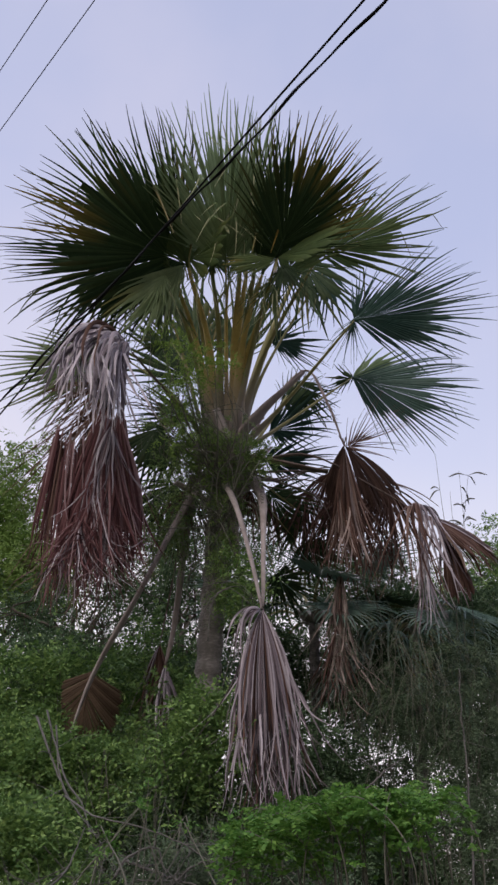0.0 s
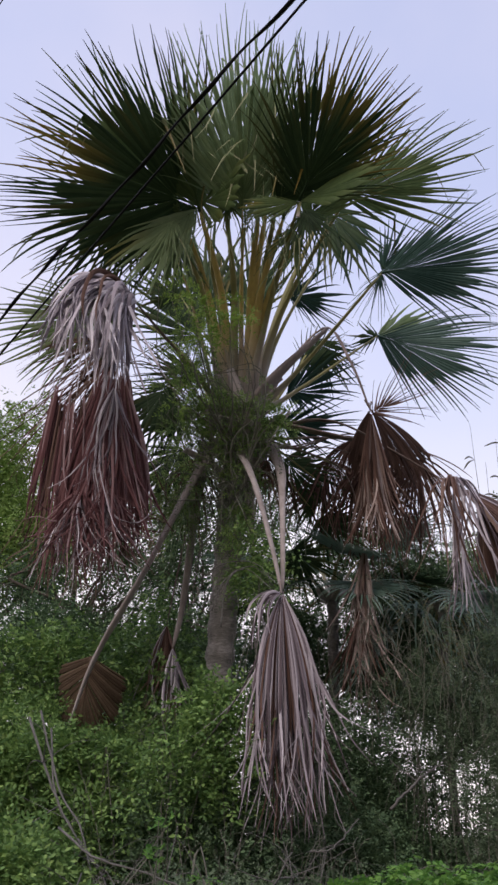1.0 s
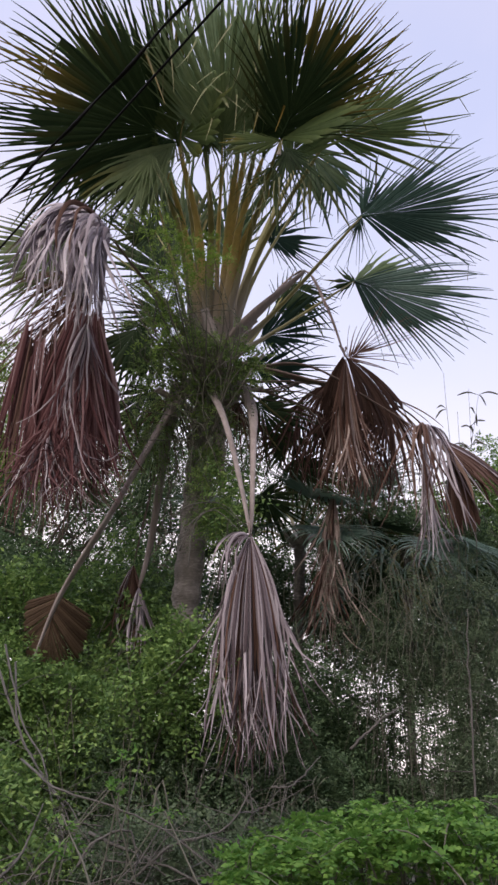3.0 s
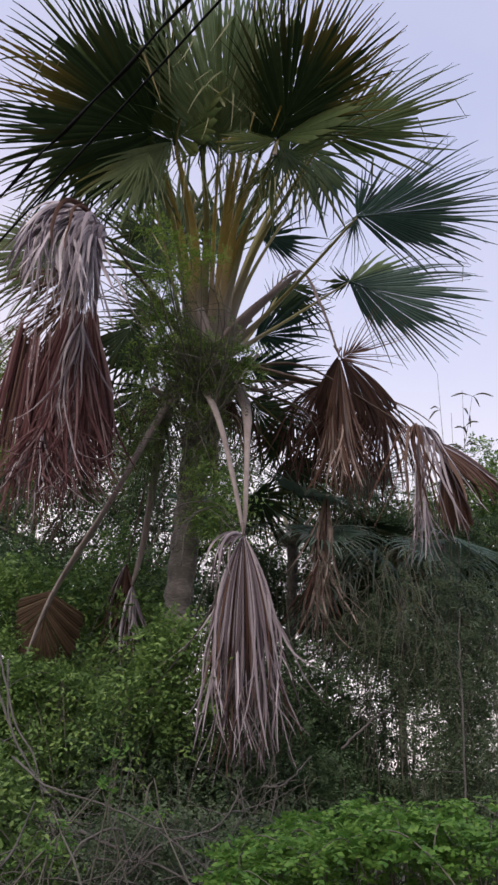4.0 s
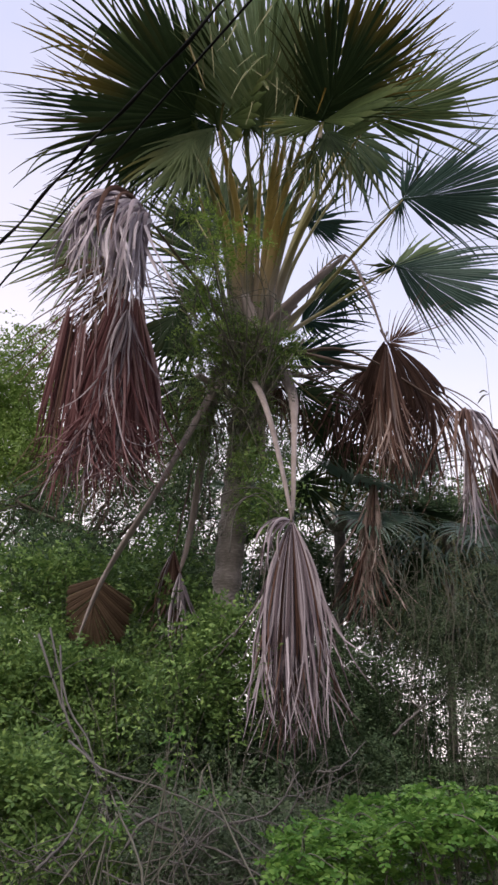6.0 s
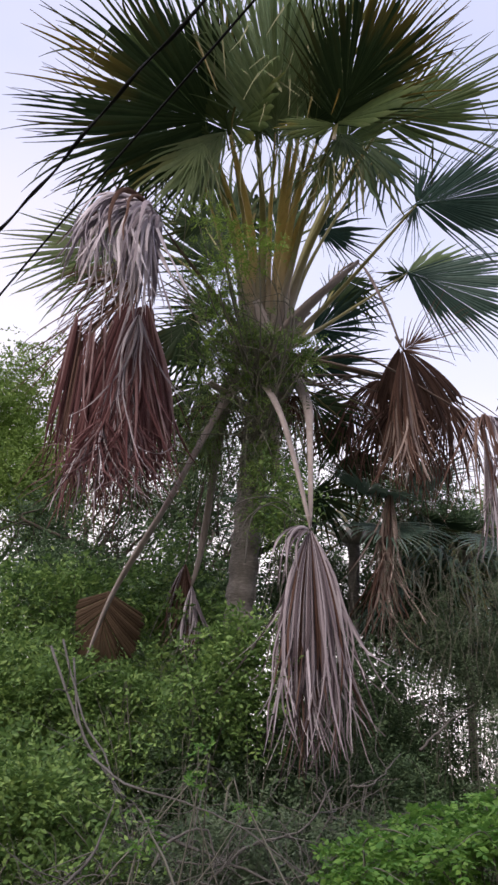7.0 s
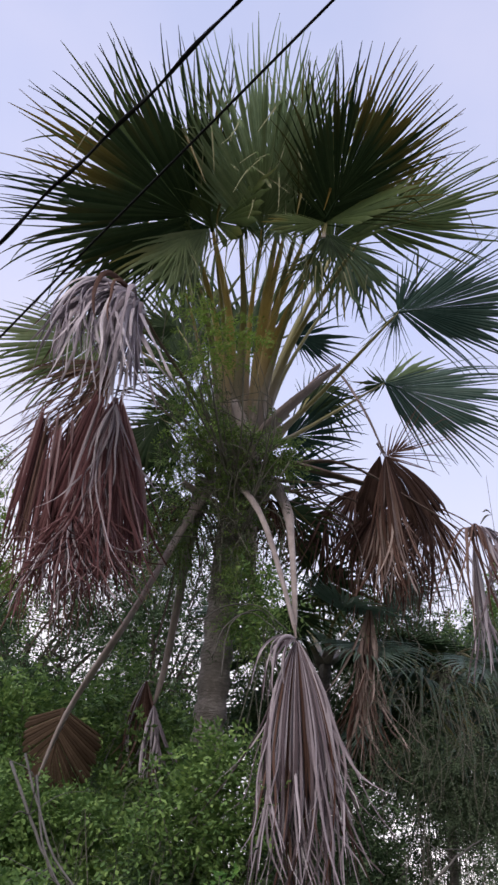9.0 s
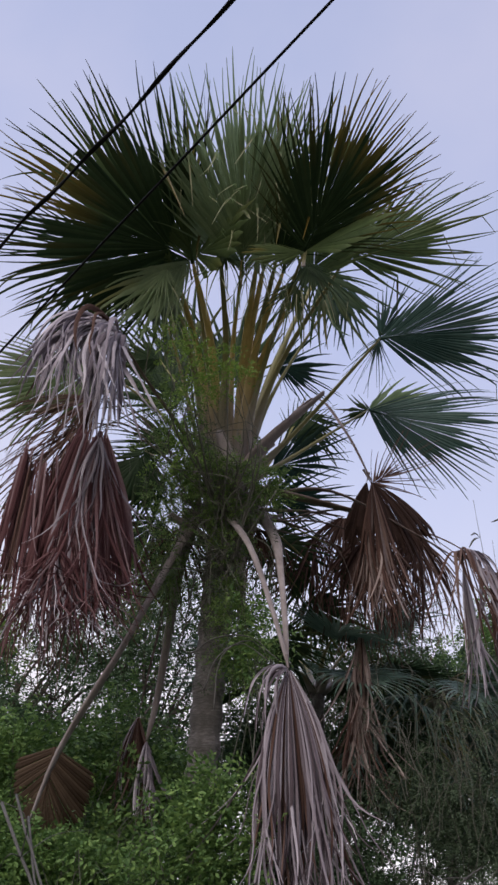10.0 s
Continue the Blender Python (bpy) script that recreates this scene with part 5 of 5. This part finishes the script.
# ---- overhead cables ----
def cable(label, poles, radius, flat, wavy):
    """A hung cable through the points poles; a flat one twists slowly and waves."""
    line = bezier(poles, 700 if wavy else 160)
    along = np.concatenate([[0], np.cumsum(np.linalg.norm(np.diff(line, axis=0), axis=1))])
    if wavy:
        line[:, 2] += 0.007 * np.sin(along * 9.5 + 1.5 * np.sin(along * 1.3)) + 0.004 * np.sin(along * 23)
    pile = Pile()
    tube(pile, line, radius, 8, flat=flat, twist=along[-1] / 0.9 if wavy else 0.0)
    ob = new("overhead_cable", pile.mesh("overhead_cable", M_CABLE))
    return tagged(ob, label, "cable", "overhead cables")


cable("flat black service cable with a slow twist overhead", [(-12.0, 14.2, 3.4), (-7.6, 9.70, 1.95), (-3.50, 5.44, 2.525), (-1.45, 3.304, 3.045), (0.60, 1.171, 3.565), (4.70, -3.10, 4.60), (8.80, -7.36, 5.8)], 0.0060, 0.6, True)
cable("thin dark wire high overhead", [(-10.08, 15.15, 7.09), (-1.4, 4.23, 6.39), (7.28, -6.69, 5.69)], 0.0035, 1.0, False)
cable("thin dark wire high overhead beside its twin", [(-10.3, 15.15, 7.31), (-1.62, 4.23, 6.61), (7.06, -6.69, 5.91)], 0.0035, 1.0, False)
cable("round black service cable overhead", [(-11.7, 16.64, 4.5), (-7.6, 12.11, 3.35), (-3.50, 7.582, 4.182), (-1.45, 5.316, 4.774), (0.60, 3.051, 5.367), (4.70, -1.48, 6.55), (8.80, -6.01, 7.9)], 0.0070, 1.0, False)


# ---- second palm, dark, behind ----
def far_palm(crown, seed, low, high, girth=0.07):
    rng = np.random.default_rng(seed)
    crown = np.asarray(crown, float)
    ob = thing("fan_palm", (crown[0], crown[1], 0), "smaller dark fan palm standing in the shade of the thicket", "palm tree")
    palm_trunk(ob, np.array([crown[0] - 0.1, crown[1], 0.0]), crown, girth, seed, 0)
    for k in range(15):
        ang = k * 2.399 + rng.normal(0, 0.2)
        rise = rng.uniform(low, high)
        out = np.array([math.cos(ang) * math.cos(rise), math.sin(ang) * math.cos(rise), math.sin(rise)])
        hub = crown + out * rng.uniform(0.7, 1.1) + [0, 0, 0.15]
        mid = crown + out * 0.45 + [0, 0, 0.2]
        tip = hub + unit(out + [0, 0, -0.35]) * rng.uniform(0.95, 1.25)
        face = np.cross(np.cross(out, [0, 0, 1.0]), out) * -1 + rng.normal(0, 0.25, 3)
        frond(ob, seed * 50 + k, [crown + out * 0.08, mid, hub], tip, face, (M_GREEN_SHADED, M_BROWN) if k % 2 else (M_TEAL, M_STRAW), M_STALK_GREEN,
              "", 0.04, spread=190, n=34, split=0.45, droop=0.2 + 0.25 * (rise < 0))
    return ob


far_palm((0.73, 13.20, 4.69), 7, -0.6, 0.8)
shaded_palm = far_palm((2.16, 12.90, 4.55), 9, -1.1, -0.1, 0.055)
frond(shaded_palm, 600, [(2.16, 12.90, 4.55), (1.99, 12.70, 4.56), (1.82, 12.50, 4.32)], (1.28, 11.59, 4.77), (0, -0.6, 0.8), (M_TEAL, M_STRAW), M_STALK_GREEN,
      "limp blue-green fan leaf with hanging segments", 0.03, spread=190, n=19, split=0.2, dead=0.75, droop=0.3, strip=0.042, volume=0.15, swirl=0.3)
frond(shaded_palm, 601, [(2.16, 12.90, 4.55), (2.14, 12.60, 4.51), (2.12, 12.30, 4.23)], (2.66, 11.39, 4.68), (0, -0.6, 0.8), (M_TEAL, M_STRAW), M_STALK_GREEN,
      "limp blue-green fan leaf with hanging segments", 0.03, spread=190, n=19, split=0.2, dead=0.75, droop=0.3, strip=0.042, volume=0.15, swirl=0.3)
frond(shaded_palm, 602, [(2.16, 12.90, 4.55), (2.38, 12.65, 4.44), (2.60, 12.40, 4.10)], (3.27, 11.56, 4.52), (0, -0.6, 0.8), (M_TEAL, M_STRAW), M_STALK_GREEN,
      "limp blue-green fan leaf with hanging segments", 0.03, spread=190, n=19, split=0.2, dead=0.75, droop=0.3, strip=0.042, volume=0.15, swirl=0.3)
frond(shaded_palm, 603, [(2.16, 12.90, 4.55), (1.90, 12.90, 4.81), (1.64, 12.90, 4.82)], (1.25, 11.93, 5.30), (0, -0.6, 0.8), (M_GREEN_SHADED, M_STRAW), M_STALK_GREEN,
      "limp blue-green fan leaf with hanging segments", 0.03, spread=190, n=19, split=0.2, dead=0.75, droop=0.3, strip=0.042, volume=0.15, swirl=0.3)
frond(shaded_palm, 604, [(2.16, 12.90, 4.55), (2.20, 12.55, 4.11), (2.23, 12.20, 3.43)], (2.03, 11.19, 3.94), (0, -0.6, 0.8), (M_TEAL, M_STRAW), M_STALK_GREEN,
      "limp blue-green fan leaf with hanging segments", 0.03, spread=190, n=19, split=0.2, dead=0.75, droop=0.3, strip=0.042, volume=0.15, swirl=0.3)
frond(shaded_palm, 605, [(2.16, 12.90, 4.55), (2.50, 12.60, 4.25), (2.83, 12.30, 3.72)], (3.22, 11.33, 4.20), (0, -0.6, 0.8), (M_TEAL, M_STRAW), M_STALK_GREEN,
      "limp blue-green fan leaf with hanging segments", 0.03, spread=190, n=19, split=0.2, dead=0.75, droop=0.3, strip=0.042, volume=0.15, swirl=0.3)


# ---- creepers that hang from the crown and the thicket ----
def creepers(label, centre, radii, count, drop, mat, seed, leafy=0.0):
    """Thin strands that hang in loose curves, some with small leaves."""
    rng = np.random.default_rng(seed)
    centre, radii = np.asarray(centre, float), np.asarray(radii, float)
    ob = thing("hanging_creeper", tuple(centre), label, "creeper", "hanging creepers")
    for _ in range(count):
        start = centre + rng.uniform(-1, 1, 3) * radii
        long = drop * rng.uniform(0.5, 1.2)
        pts, d = [start], unit(rng.normal(0, 1, 3) * [1, 1, 0.3])
        for j in range(12):
            d = unit(d + [0, 0, -0.32] + rng.normal(0, 0.2, 3))
            pts.append(pts[-1] + d * long / 12)
        pts = np.array(pts)
        pts[:, 2] = np.maximum(pts[:, 2], 0.02)
        strand = Pile()
        tube(strand, bezier(pts, 26), rng.uniform(0.0013, 0.0034), 4, capped=False)
        part("strand", strand, mat, ob)
    if leafy:
        leaves = Pile()
        n = int(leafy * count)
        p = centre + np.concatenate([rng.uniform(-1, 1, (n, 2)), rng.uniform(-1.0, 0.9, (n, 1))], 1) * (radii + [0.05, 0.05, drop * 0.5]) - [0, 0, drop * 0.4]
        v, q = sprays(rng, p, rng.normal(0, 1, (n, 3)) + [0, 0, -0.8], 0.14, 5, 0.03, 0.4)
        v[:, 2] = np.maximum(v[:, 2], 0.01)
        leaves.add(v, q)
        part("foliage", leaves, M_LEAF_GREY, ob, smooth=False)


creepers("dry grey creepers hanging over the dead fronds", (1.18, 10.90, 3.91), (0.57, 0.3, 0.59), 34, 1.3, M_VINE, 300, 0)
creepers("tangled grey-green creepers hanging in the thicket", (2.11, 10.80, 3.80), (0.63, 0.5, 0.59), 26, 1.7, M_VINE, 301, 5)
creepers("thin creepers trailing down the shaded thicket", (1.45, 10.90, 3.14), (0.93, 0.5, 0.69), 24, 1.4, M_VINE, 302, 3)
creepers("thin creepers trailing through the shrubs", (-0.72, 10.00, 2.72), (0.85, 0.4, 0.34), 20, 0.9, M_VINE, 303, 6)
creepers("dense dry creepers hanging from the palm head", (-0.81, 10.65, 6.35), (0.50, 0.35, 1.13), 110, 0.7, M_VINE, 304, 3)
creepers("thin dry creepers beside the trunk", (-0.35, 10.65, 5.41), (0.46, 0.25, 0.78), 60, 0.7, M_VINE, 305, 3)
creepers("thin grey creepers trailing over the green shrubs", (-1.56, 10.00, 2.09), (1.05, 0.4, 0.32), 40, 1.0, M_VINE, 306, 3)
creepers("thin grey creepers trailing over the low growth", (-0.21, 9.00, 1.55), (0.98, 0.5, 0.28), 50, 0.8, M_VINE, 307, 4)


creepers("grey-green feathery creepers draped over the shaded palm", (2.14, 10.60, 3.55), (0.6, 0.4, 0.5), 30, 1.2, M_VINE, 308, 10)
creepers("dry tangled creepers under the drooping dead leaf", (1.67, 11.00, 4.02), (0.8, 0.3, 0.5), 26, 1.0, M_VINE, 309, 4)


# ---- dry wood in front ----
def dead_branch(label, path, thick, twigs, seed):
    """A bare crooked branch with side twigs."""
    rng = np.random.default_rng(seed)
    path = np.asarray(path, float)
    ob = thing("dead_branch", tuple(path[0]), label, "branch", "dry sticks")
    line = bezier(path, 22)
    line[1:-1] += rng.normal(0, thick * 0.35, (20, 3))
    line[:, 2] = np.maximum(line[:, 2], thick)
    bough = Pile()
    tube(bough, line, np.linspace(thick, thick * 0.35, 22), 6)
    part("bough", bough, M_TWIG, ob)
    for _ in range(twigs):
        s = line[rng.integers(3, 20)]
        d = unit(rng.normal(0, 1, 3) + [0, 0, 0.25])
        long = rng.uniform(0.2, 0.65)
        e = s + d * long
        e[2] = max(0.05, e[2])
        twig = Pile()
        r = thick * rng.uniform(0.2, 0.45)
        tube(twig, bezier([s, (s + e) / 2 + rng.normal(0, 0.08, 3), e], 8), np.linspace(r, r * 0.3, 8), 4, capped=False)
        part("twig", twig, M_TWIG, ob)


dead_branch("thick bare grey branch leaning through the shrubs", [(-2.03, 7.95, 2.61), (-1.69, 7.43, 2.01), (-1.51, 7.20, 1.77), (-1.24, 6.90, 1.47), (-0.97, 6.60, 1.04)], 0.0125, 8, 400)
dead_branch("bare grey stem leaning through the shrubs", [(-1.94, 7.95, 2.66), (-1.64, 7.39, 2.03), (-1.42, 7.12, 1.75), (-1.27, 6.82, 1.44), (-1.06, 6.52, 1.06)], 0.0100, 7, 401)
dead_branch("bare grey stem leaning through the shrubs", [(-1.85, 7.95, 2.52), (-1.65, 7.35, 1.97), (-1.34, 6.98, 1.58), (-1.16, 6.82, 1.44), (-0.86, 6.52, 1.05)], 0.0085, 6, 402)
dead_branch("long bare stick lying across the thicket", [(-1.34, 6.08, 1.74), (-1.07, 5.76, 1.58), (-0.79, 5.60, 1.50), (-0.48, 5.52, 1.38), (-0.18, 5.44, 1.18), (0.02, 5.36, 1.03)], 0.0080, 9, 403)
dead_branch("crooked pale stick in the undergrowth", [(-0.89, 5.52, 1.19), (-0.82, 5.52, 1.30), (-0.64, 5.60, 1.36), (-0.60, 5.60, 1.18), (-0.66, 5.60, 1.02)], 0.0096, 5, 404)
dead_branch("bare stick rising out of the shrubs", [(0.88, 8.90, 1.85), (1.15, 9.00, 2.08), (1.40, 9.10, 2.23)], 0.0140, 3, 405)
dead_branch("bare forked stick in the shrubs", [(0.14, 6.40, 1.56), (0.27, 6.40, 1.57), (0.46, 6.56, 1.74)], 0.0088, 5, 406)
dead_branch("pale stick leaning on the shrubs", [(-1.30, 5.28, 1.10), (-1.17, 5.44, 1.26), (-1.10, 5.60, 1.50)], 0.0096, 6, 407)
dead_branch("low tangle of bare sticks", [(-0.66, 6.08, 1.09), (-0.43, 6.08, 1.26), (-0.14, 6.16, 1.34), (0.03, 6.24, 1.56)], 0.0104, 12, 408)
dead_branch("low tangle of bare sticks", [(-0.96, 6.32, 1.32), (-0.64, 6.16, 1.20), (-0.34, 6.00, 1.09), (-0.05, 5.84, 0.93)], 0.0120, 12, 409)
dead_branch("bare upright stick among creepers", [(1.77, 8.60, 0.66), (1.91, 8.80, 1.51), (1.98, 9.00, 2.46), (2.04, 9.10, 3.08)], 0.0130, 8, 410)
dead_branch("thin upright stick among the shrubs", [(-0.22, 6.40, 0.93), (-0.08, 6.32, 1.24), (0.02, 6.32, 1.43), (-0.02, 6.40, 1.62)], 0.0072, 6, 411)
dead_branch("thin bare stick in the dry tangle", [(-0.46, 6.04, 1.09), (-0.58, 6.00, 1.19), (-0.74, 5.96, 1.39)], 0.0063, 3, 412)
dead_branch("thin bare stick in the dry tangle", [(-0.38, 5.55, 1.06), (-0.51, 5.51, 1.06), (-0.66, 5.47, 1.06)], 0.0033, 3, 413)
dead_branch("thin bare stick in the dry tangle", [(-0.92, 6.62, 1.34), (-1.20, 6.58, 1.37), (-1.41, 6.54, 1.27)], 0.0057, 3, 414)
dead_branch("thin bare stick in the dry tangle", [(-1.16, 5.43, 1.06), (-1.32, 5.39, 1.11), (-1.54, 5.35, 1.26)], 0.0043, 3, 415)
dead_branch("thin bare stick in the dry tangle", [(-0.58, 5.82, 1.14), (-0.46, 5.78, 1.30), (-0.31, 5.74, 1.41)], 0.0046, 3, 416)
dead_branch("thin bare stick in the dry tangle", [(0.08, 6.50, 1.40), (0.22, 6.46, 1.57), (0.42, 6.42, 1.60)], 0.0046, 4, 417)
dead_branch("thin bare stick in the dry tangle", [(-0.74, 6.30, 1.28), (-0.80, 6.26, 1.26), (-0.94, 6.22, 1.36)], 0.0046, 5, 418)
dead_branch("thin bare stick in the dry tangle", [(-1.42, 5.78, 1.11), (-1.50, 5.74, 1.10), (-1.61, 5.70, 1.14)], 0.0057, 3, 419)
dead_branch("thin bare stick in the dry tangle", [(-1.44, 6.54, 1.32), (-1.18, 6.50, 1.26), (-0.98, 6.46, 1.30)], 0.0036, 4, 420)
dead_branch("thin bare stick in the dry tangle", [(-0.06, 7.05, 1.53), (0.10, 7.01, 1.34), (0.18, 6.97, 1.30)], 0.0046, 2, 421)
dead_branch("thin bare stick in the dry tangle", [(-1.02, 6.16, 1.30), (-0.88, 6.12, 1.14), (-0.83, 6.08, 1.14)], 0.0038, 2, 422)
dead_branch("thin bare stick in the dry tangle", [(-1.43, 6.24, 1.16), (-1.25, 6.20, 0.96), (-1.13, 6.16, 0.86)], 0.0050, 5, 423)
dead_branch("thin bare stick in the dry tangle", [(-1.20, 5.73, 1.02), (-1.34, 5.69, 1.15), (-1.42, 5.65, 1.17)], 0.0062, 3, 424)
dead_branch("thin bare stick in the dry tangle", [(-0.42, 5.66, 1.10), (-0.31, 5.62, 1.12), (-0.18, 5.58, 1.09)], 0.0050, 3, 425)
dead_branch("thin bare stick in the dry tangle", [(0.15, 6.37, 1.30), (0.32, 6.33, 1.36), (0.49, 6.29, 1.42)], 0.0068, 2, 426)
dead_branch("thin bare stick in the dry tangle", [(-0.85, 5.87, 1.00), (-0.70, 5.83, 1.08), (-0.50, 5.79, 1.07)], 0.0052, 4, 427)
dead_branch("thin bare stick in the dry tangle", [(-1.35, 5.78, 1.10), (-1.25, 5.74, 1.14), (-1.13, 5.70, 1.14)], 0.0060, 4, 428)
dead_branch("thin bare stick in the dry tangle", [(-0.11, 6.81, 1.39), (0.17, 6.77, 1.46), (0.42, 6.73, 1.58)], 0.0055, 2, 429)
dead_branch("thin bare stick in the dry tangle", [(-0.69, 5.78, 1.10), (-0.57, 5.74, 1.08), (-0.43, 5.70, 1.02)], 0.0058, 5, 430)
dead_branch("thin bare stick in the dry tangle", [(-0.91, 5.98, 1.06), (-0.67, 5.94, 1.13), (-0.43, 5.90, 1.20)], 0.0053, 3, 431)
dead_branch("thin bare stick in the dry tangle", [(-1.27, 6.44, 1.26), (-1.18, 6.40, 1.28), (-1.04, 6.36, 1.19)], 0.0063, 5, 432)
dead_branch("thin bare stick in the dry tangle", [(-1.05, 6.26, 1.18), (-1.30, 6.22, 1.14), (-1.50, 6.18, 1.01)], 0.0050, 3, 433)
dead_branch("thin bare stick in the dry tangle", [(-1.14, 6.02, 1.13), (-1.27, 5.98, 1.06), (-1.34, 5.94, 0.91)], 0.0068, 2, 434)
dead_branch("thin bare stick in the dry tangle", [(-1.03, 6.30, 1.36), (-0.90, 6.26, 1.21), (-0.79, 6.22, 1.10)], 0.0035, 3, 435)
dead_branch("thin bare stick in the dry tangle", [(-1.01, 5.50, 1.08), (-0.84, 5.46, 1.02), (-0.73, 5.42, 1.05)], 0.0059, 4, 436)
dead_branch("thin bare stick in the dry tangle", [(0.12, 6.17, 1.25), (0.33, 6.13, 1.12), (0.46, 6.09, 1.14)], 0.0065, 5, 437)
dead_branch("thin bare stick in the dry tangle", [(-0.83, 6.09, 1.18), (-0.69, 6.05, 1.17), (-0.54, 6.01, 1.17)], 0.0070, 3, 438)
dead_branch("thin bare stick in the dry tangle", [(-0.52, 6.47, 1.26), (-0.61, 6.43, 1.19), (-0.66, 6.39, 1.08)], 0.0067, 5, 439)
dead_branch("thin bare stick in the dry tangle", [(-0.74, 5.66, 1.02), (-0.47, 5.62, 0.96), (-0.28, 5.58, 1.02)], 0.0069, 4, 440)
dead_branch("thin bare stick in the dry tangle", [(-0.28, 6.42, 1.38), (-0.12, 6.38, 1.19), (0.04, 6.34, 1.00)], 0.0043, 5, 441)
dead_branch("arched dry stalk beside the trunk", [(-0.60, 9.90, 3.68), (-0.53, 9.90, 4.15), (-0.25, 9.90, 4.30), (-0.02, 9.90, 4.05)], 0.0090, 0, 442)

dead_branch("pale thin split stalk beside the trunk", [(-0.74, 10.90, 5.45), (-0.85, 10.90, 4.93), (-0.99, 10.90, 4.28)], 0.012, 0, 443)
dead_branch("arched dry stalk beside the trunk", [(-0.69, 9.90, 3.85), (-0.56, 9.90, 4.16), (-0.31, 9.90, 4.27), (-0.05, 9.60, 3.96)], 0.009, 0, 444)
dead_branch("arched dry stalk beside the trunk", [(-0.81, 10.00, 4.22), (-0.57, 10.00, 4.37), (-0.25, 10.00, 4.37), (-0.01, 9.70, 4.05)], 0.009, 0, 445)

# ---- tall weed with pods against the sky ----
def pod_weed(foot, tops, seed):
    rng = np.random.default_rng(seed)
    ob = thing("tall_weed", foot, "tall dry weed with thin drooping pods against the sky", "weed")
    for top in tops:
        top = np.asarray(top, float)
        stalk = Pile()
        line = bezier([foot, (np.asarray(foot) * 0.4 + top * 0.6) + rng.normal(0, 0.1, 3), top], 20)
        tube(stalk, line, np.linspace(0.009, 0.002, 20), 4, capped=False)
        part("stalk", stalk, M_VINE, ob)
        for _ in range(9):
            s = line[rng.integers(13, 20)]
            d = unit(rng.normal(0, 1, 3) + [0, 0, 0.3])
            e = s + d * [1, 1, 0.5] * rng.uniform(0.14, 0.28)
            pod = Pile()
            tube(pod, bezier([s, (s + e) / 2 + [0, 0, 0.015], e + [0, 0, -0.05]], 7), np.array([0.002, 0.004, 0.008, 0.011, 0.011, 0.009, 0.003]), 4)
            part("pod", pod, M_VINE, ob)


pod_weed((2.25, 11.2, 0.0), [(2.76, 11.20, 6.13), (2.49, 11.30, 6.40), (2.85, 11.10, 6.01), (2.60, 11.20, 5.83)], 500)
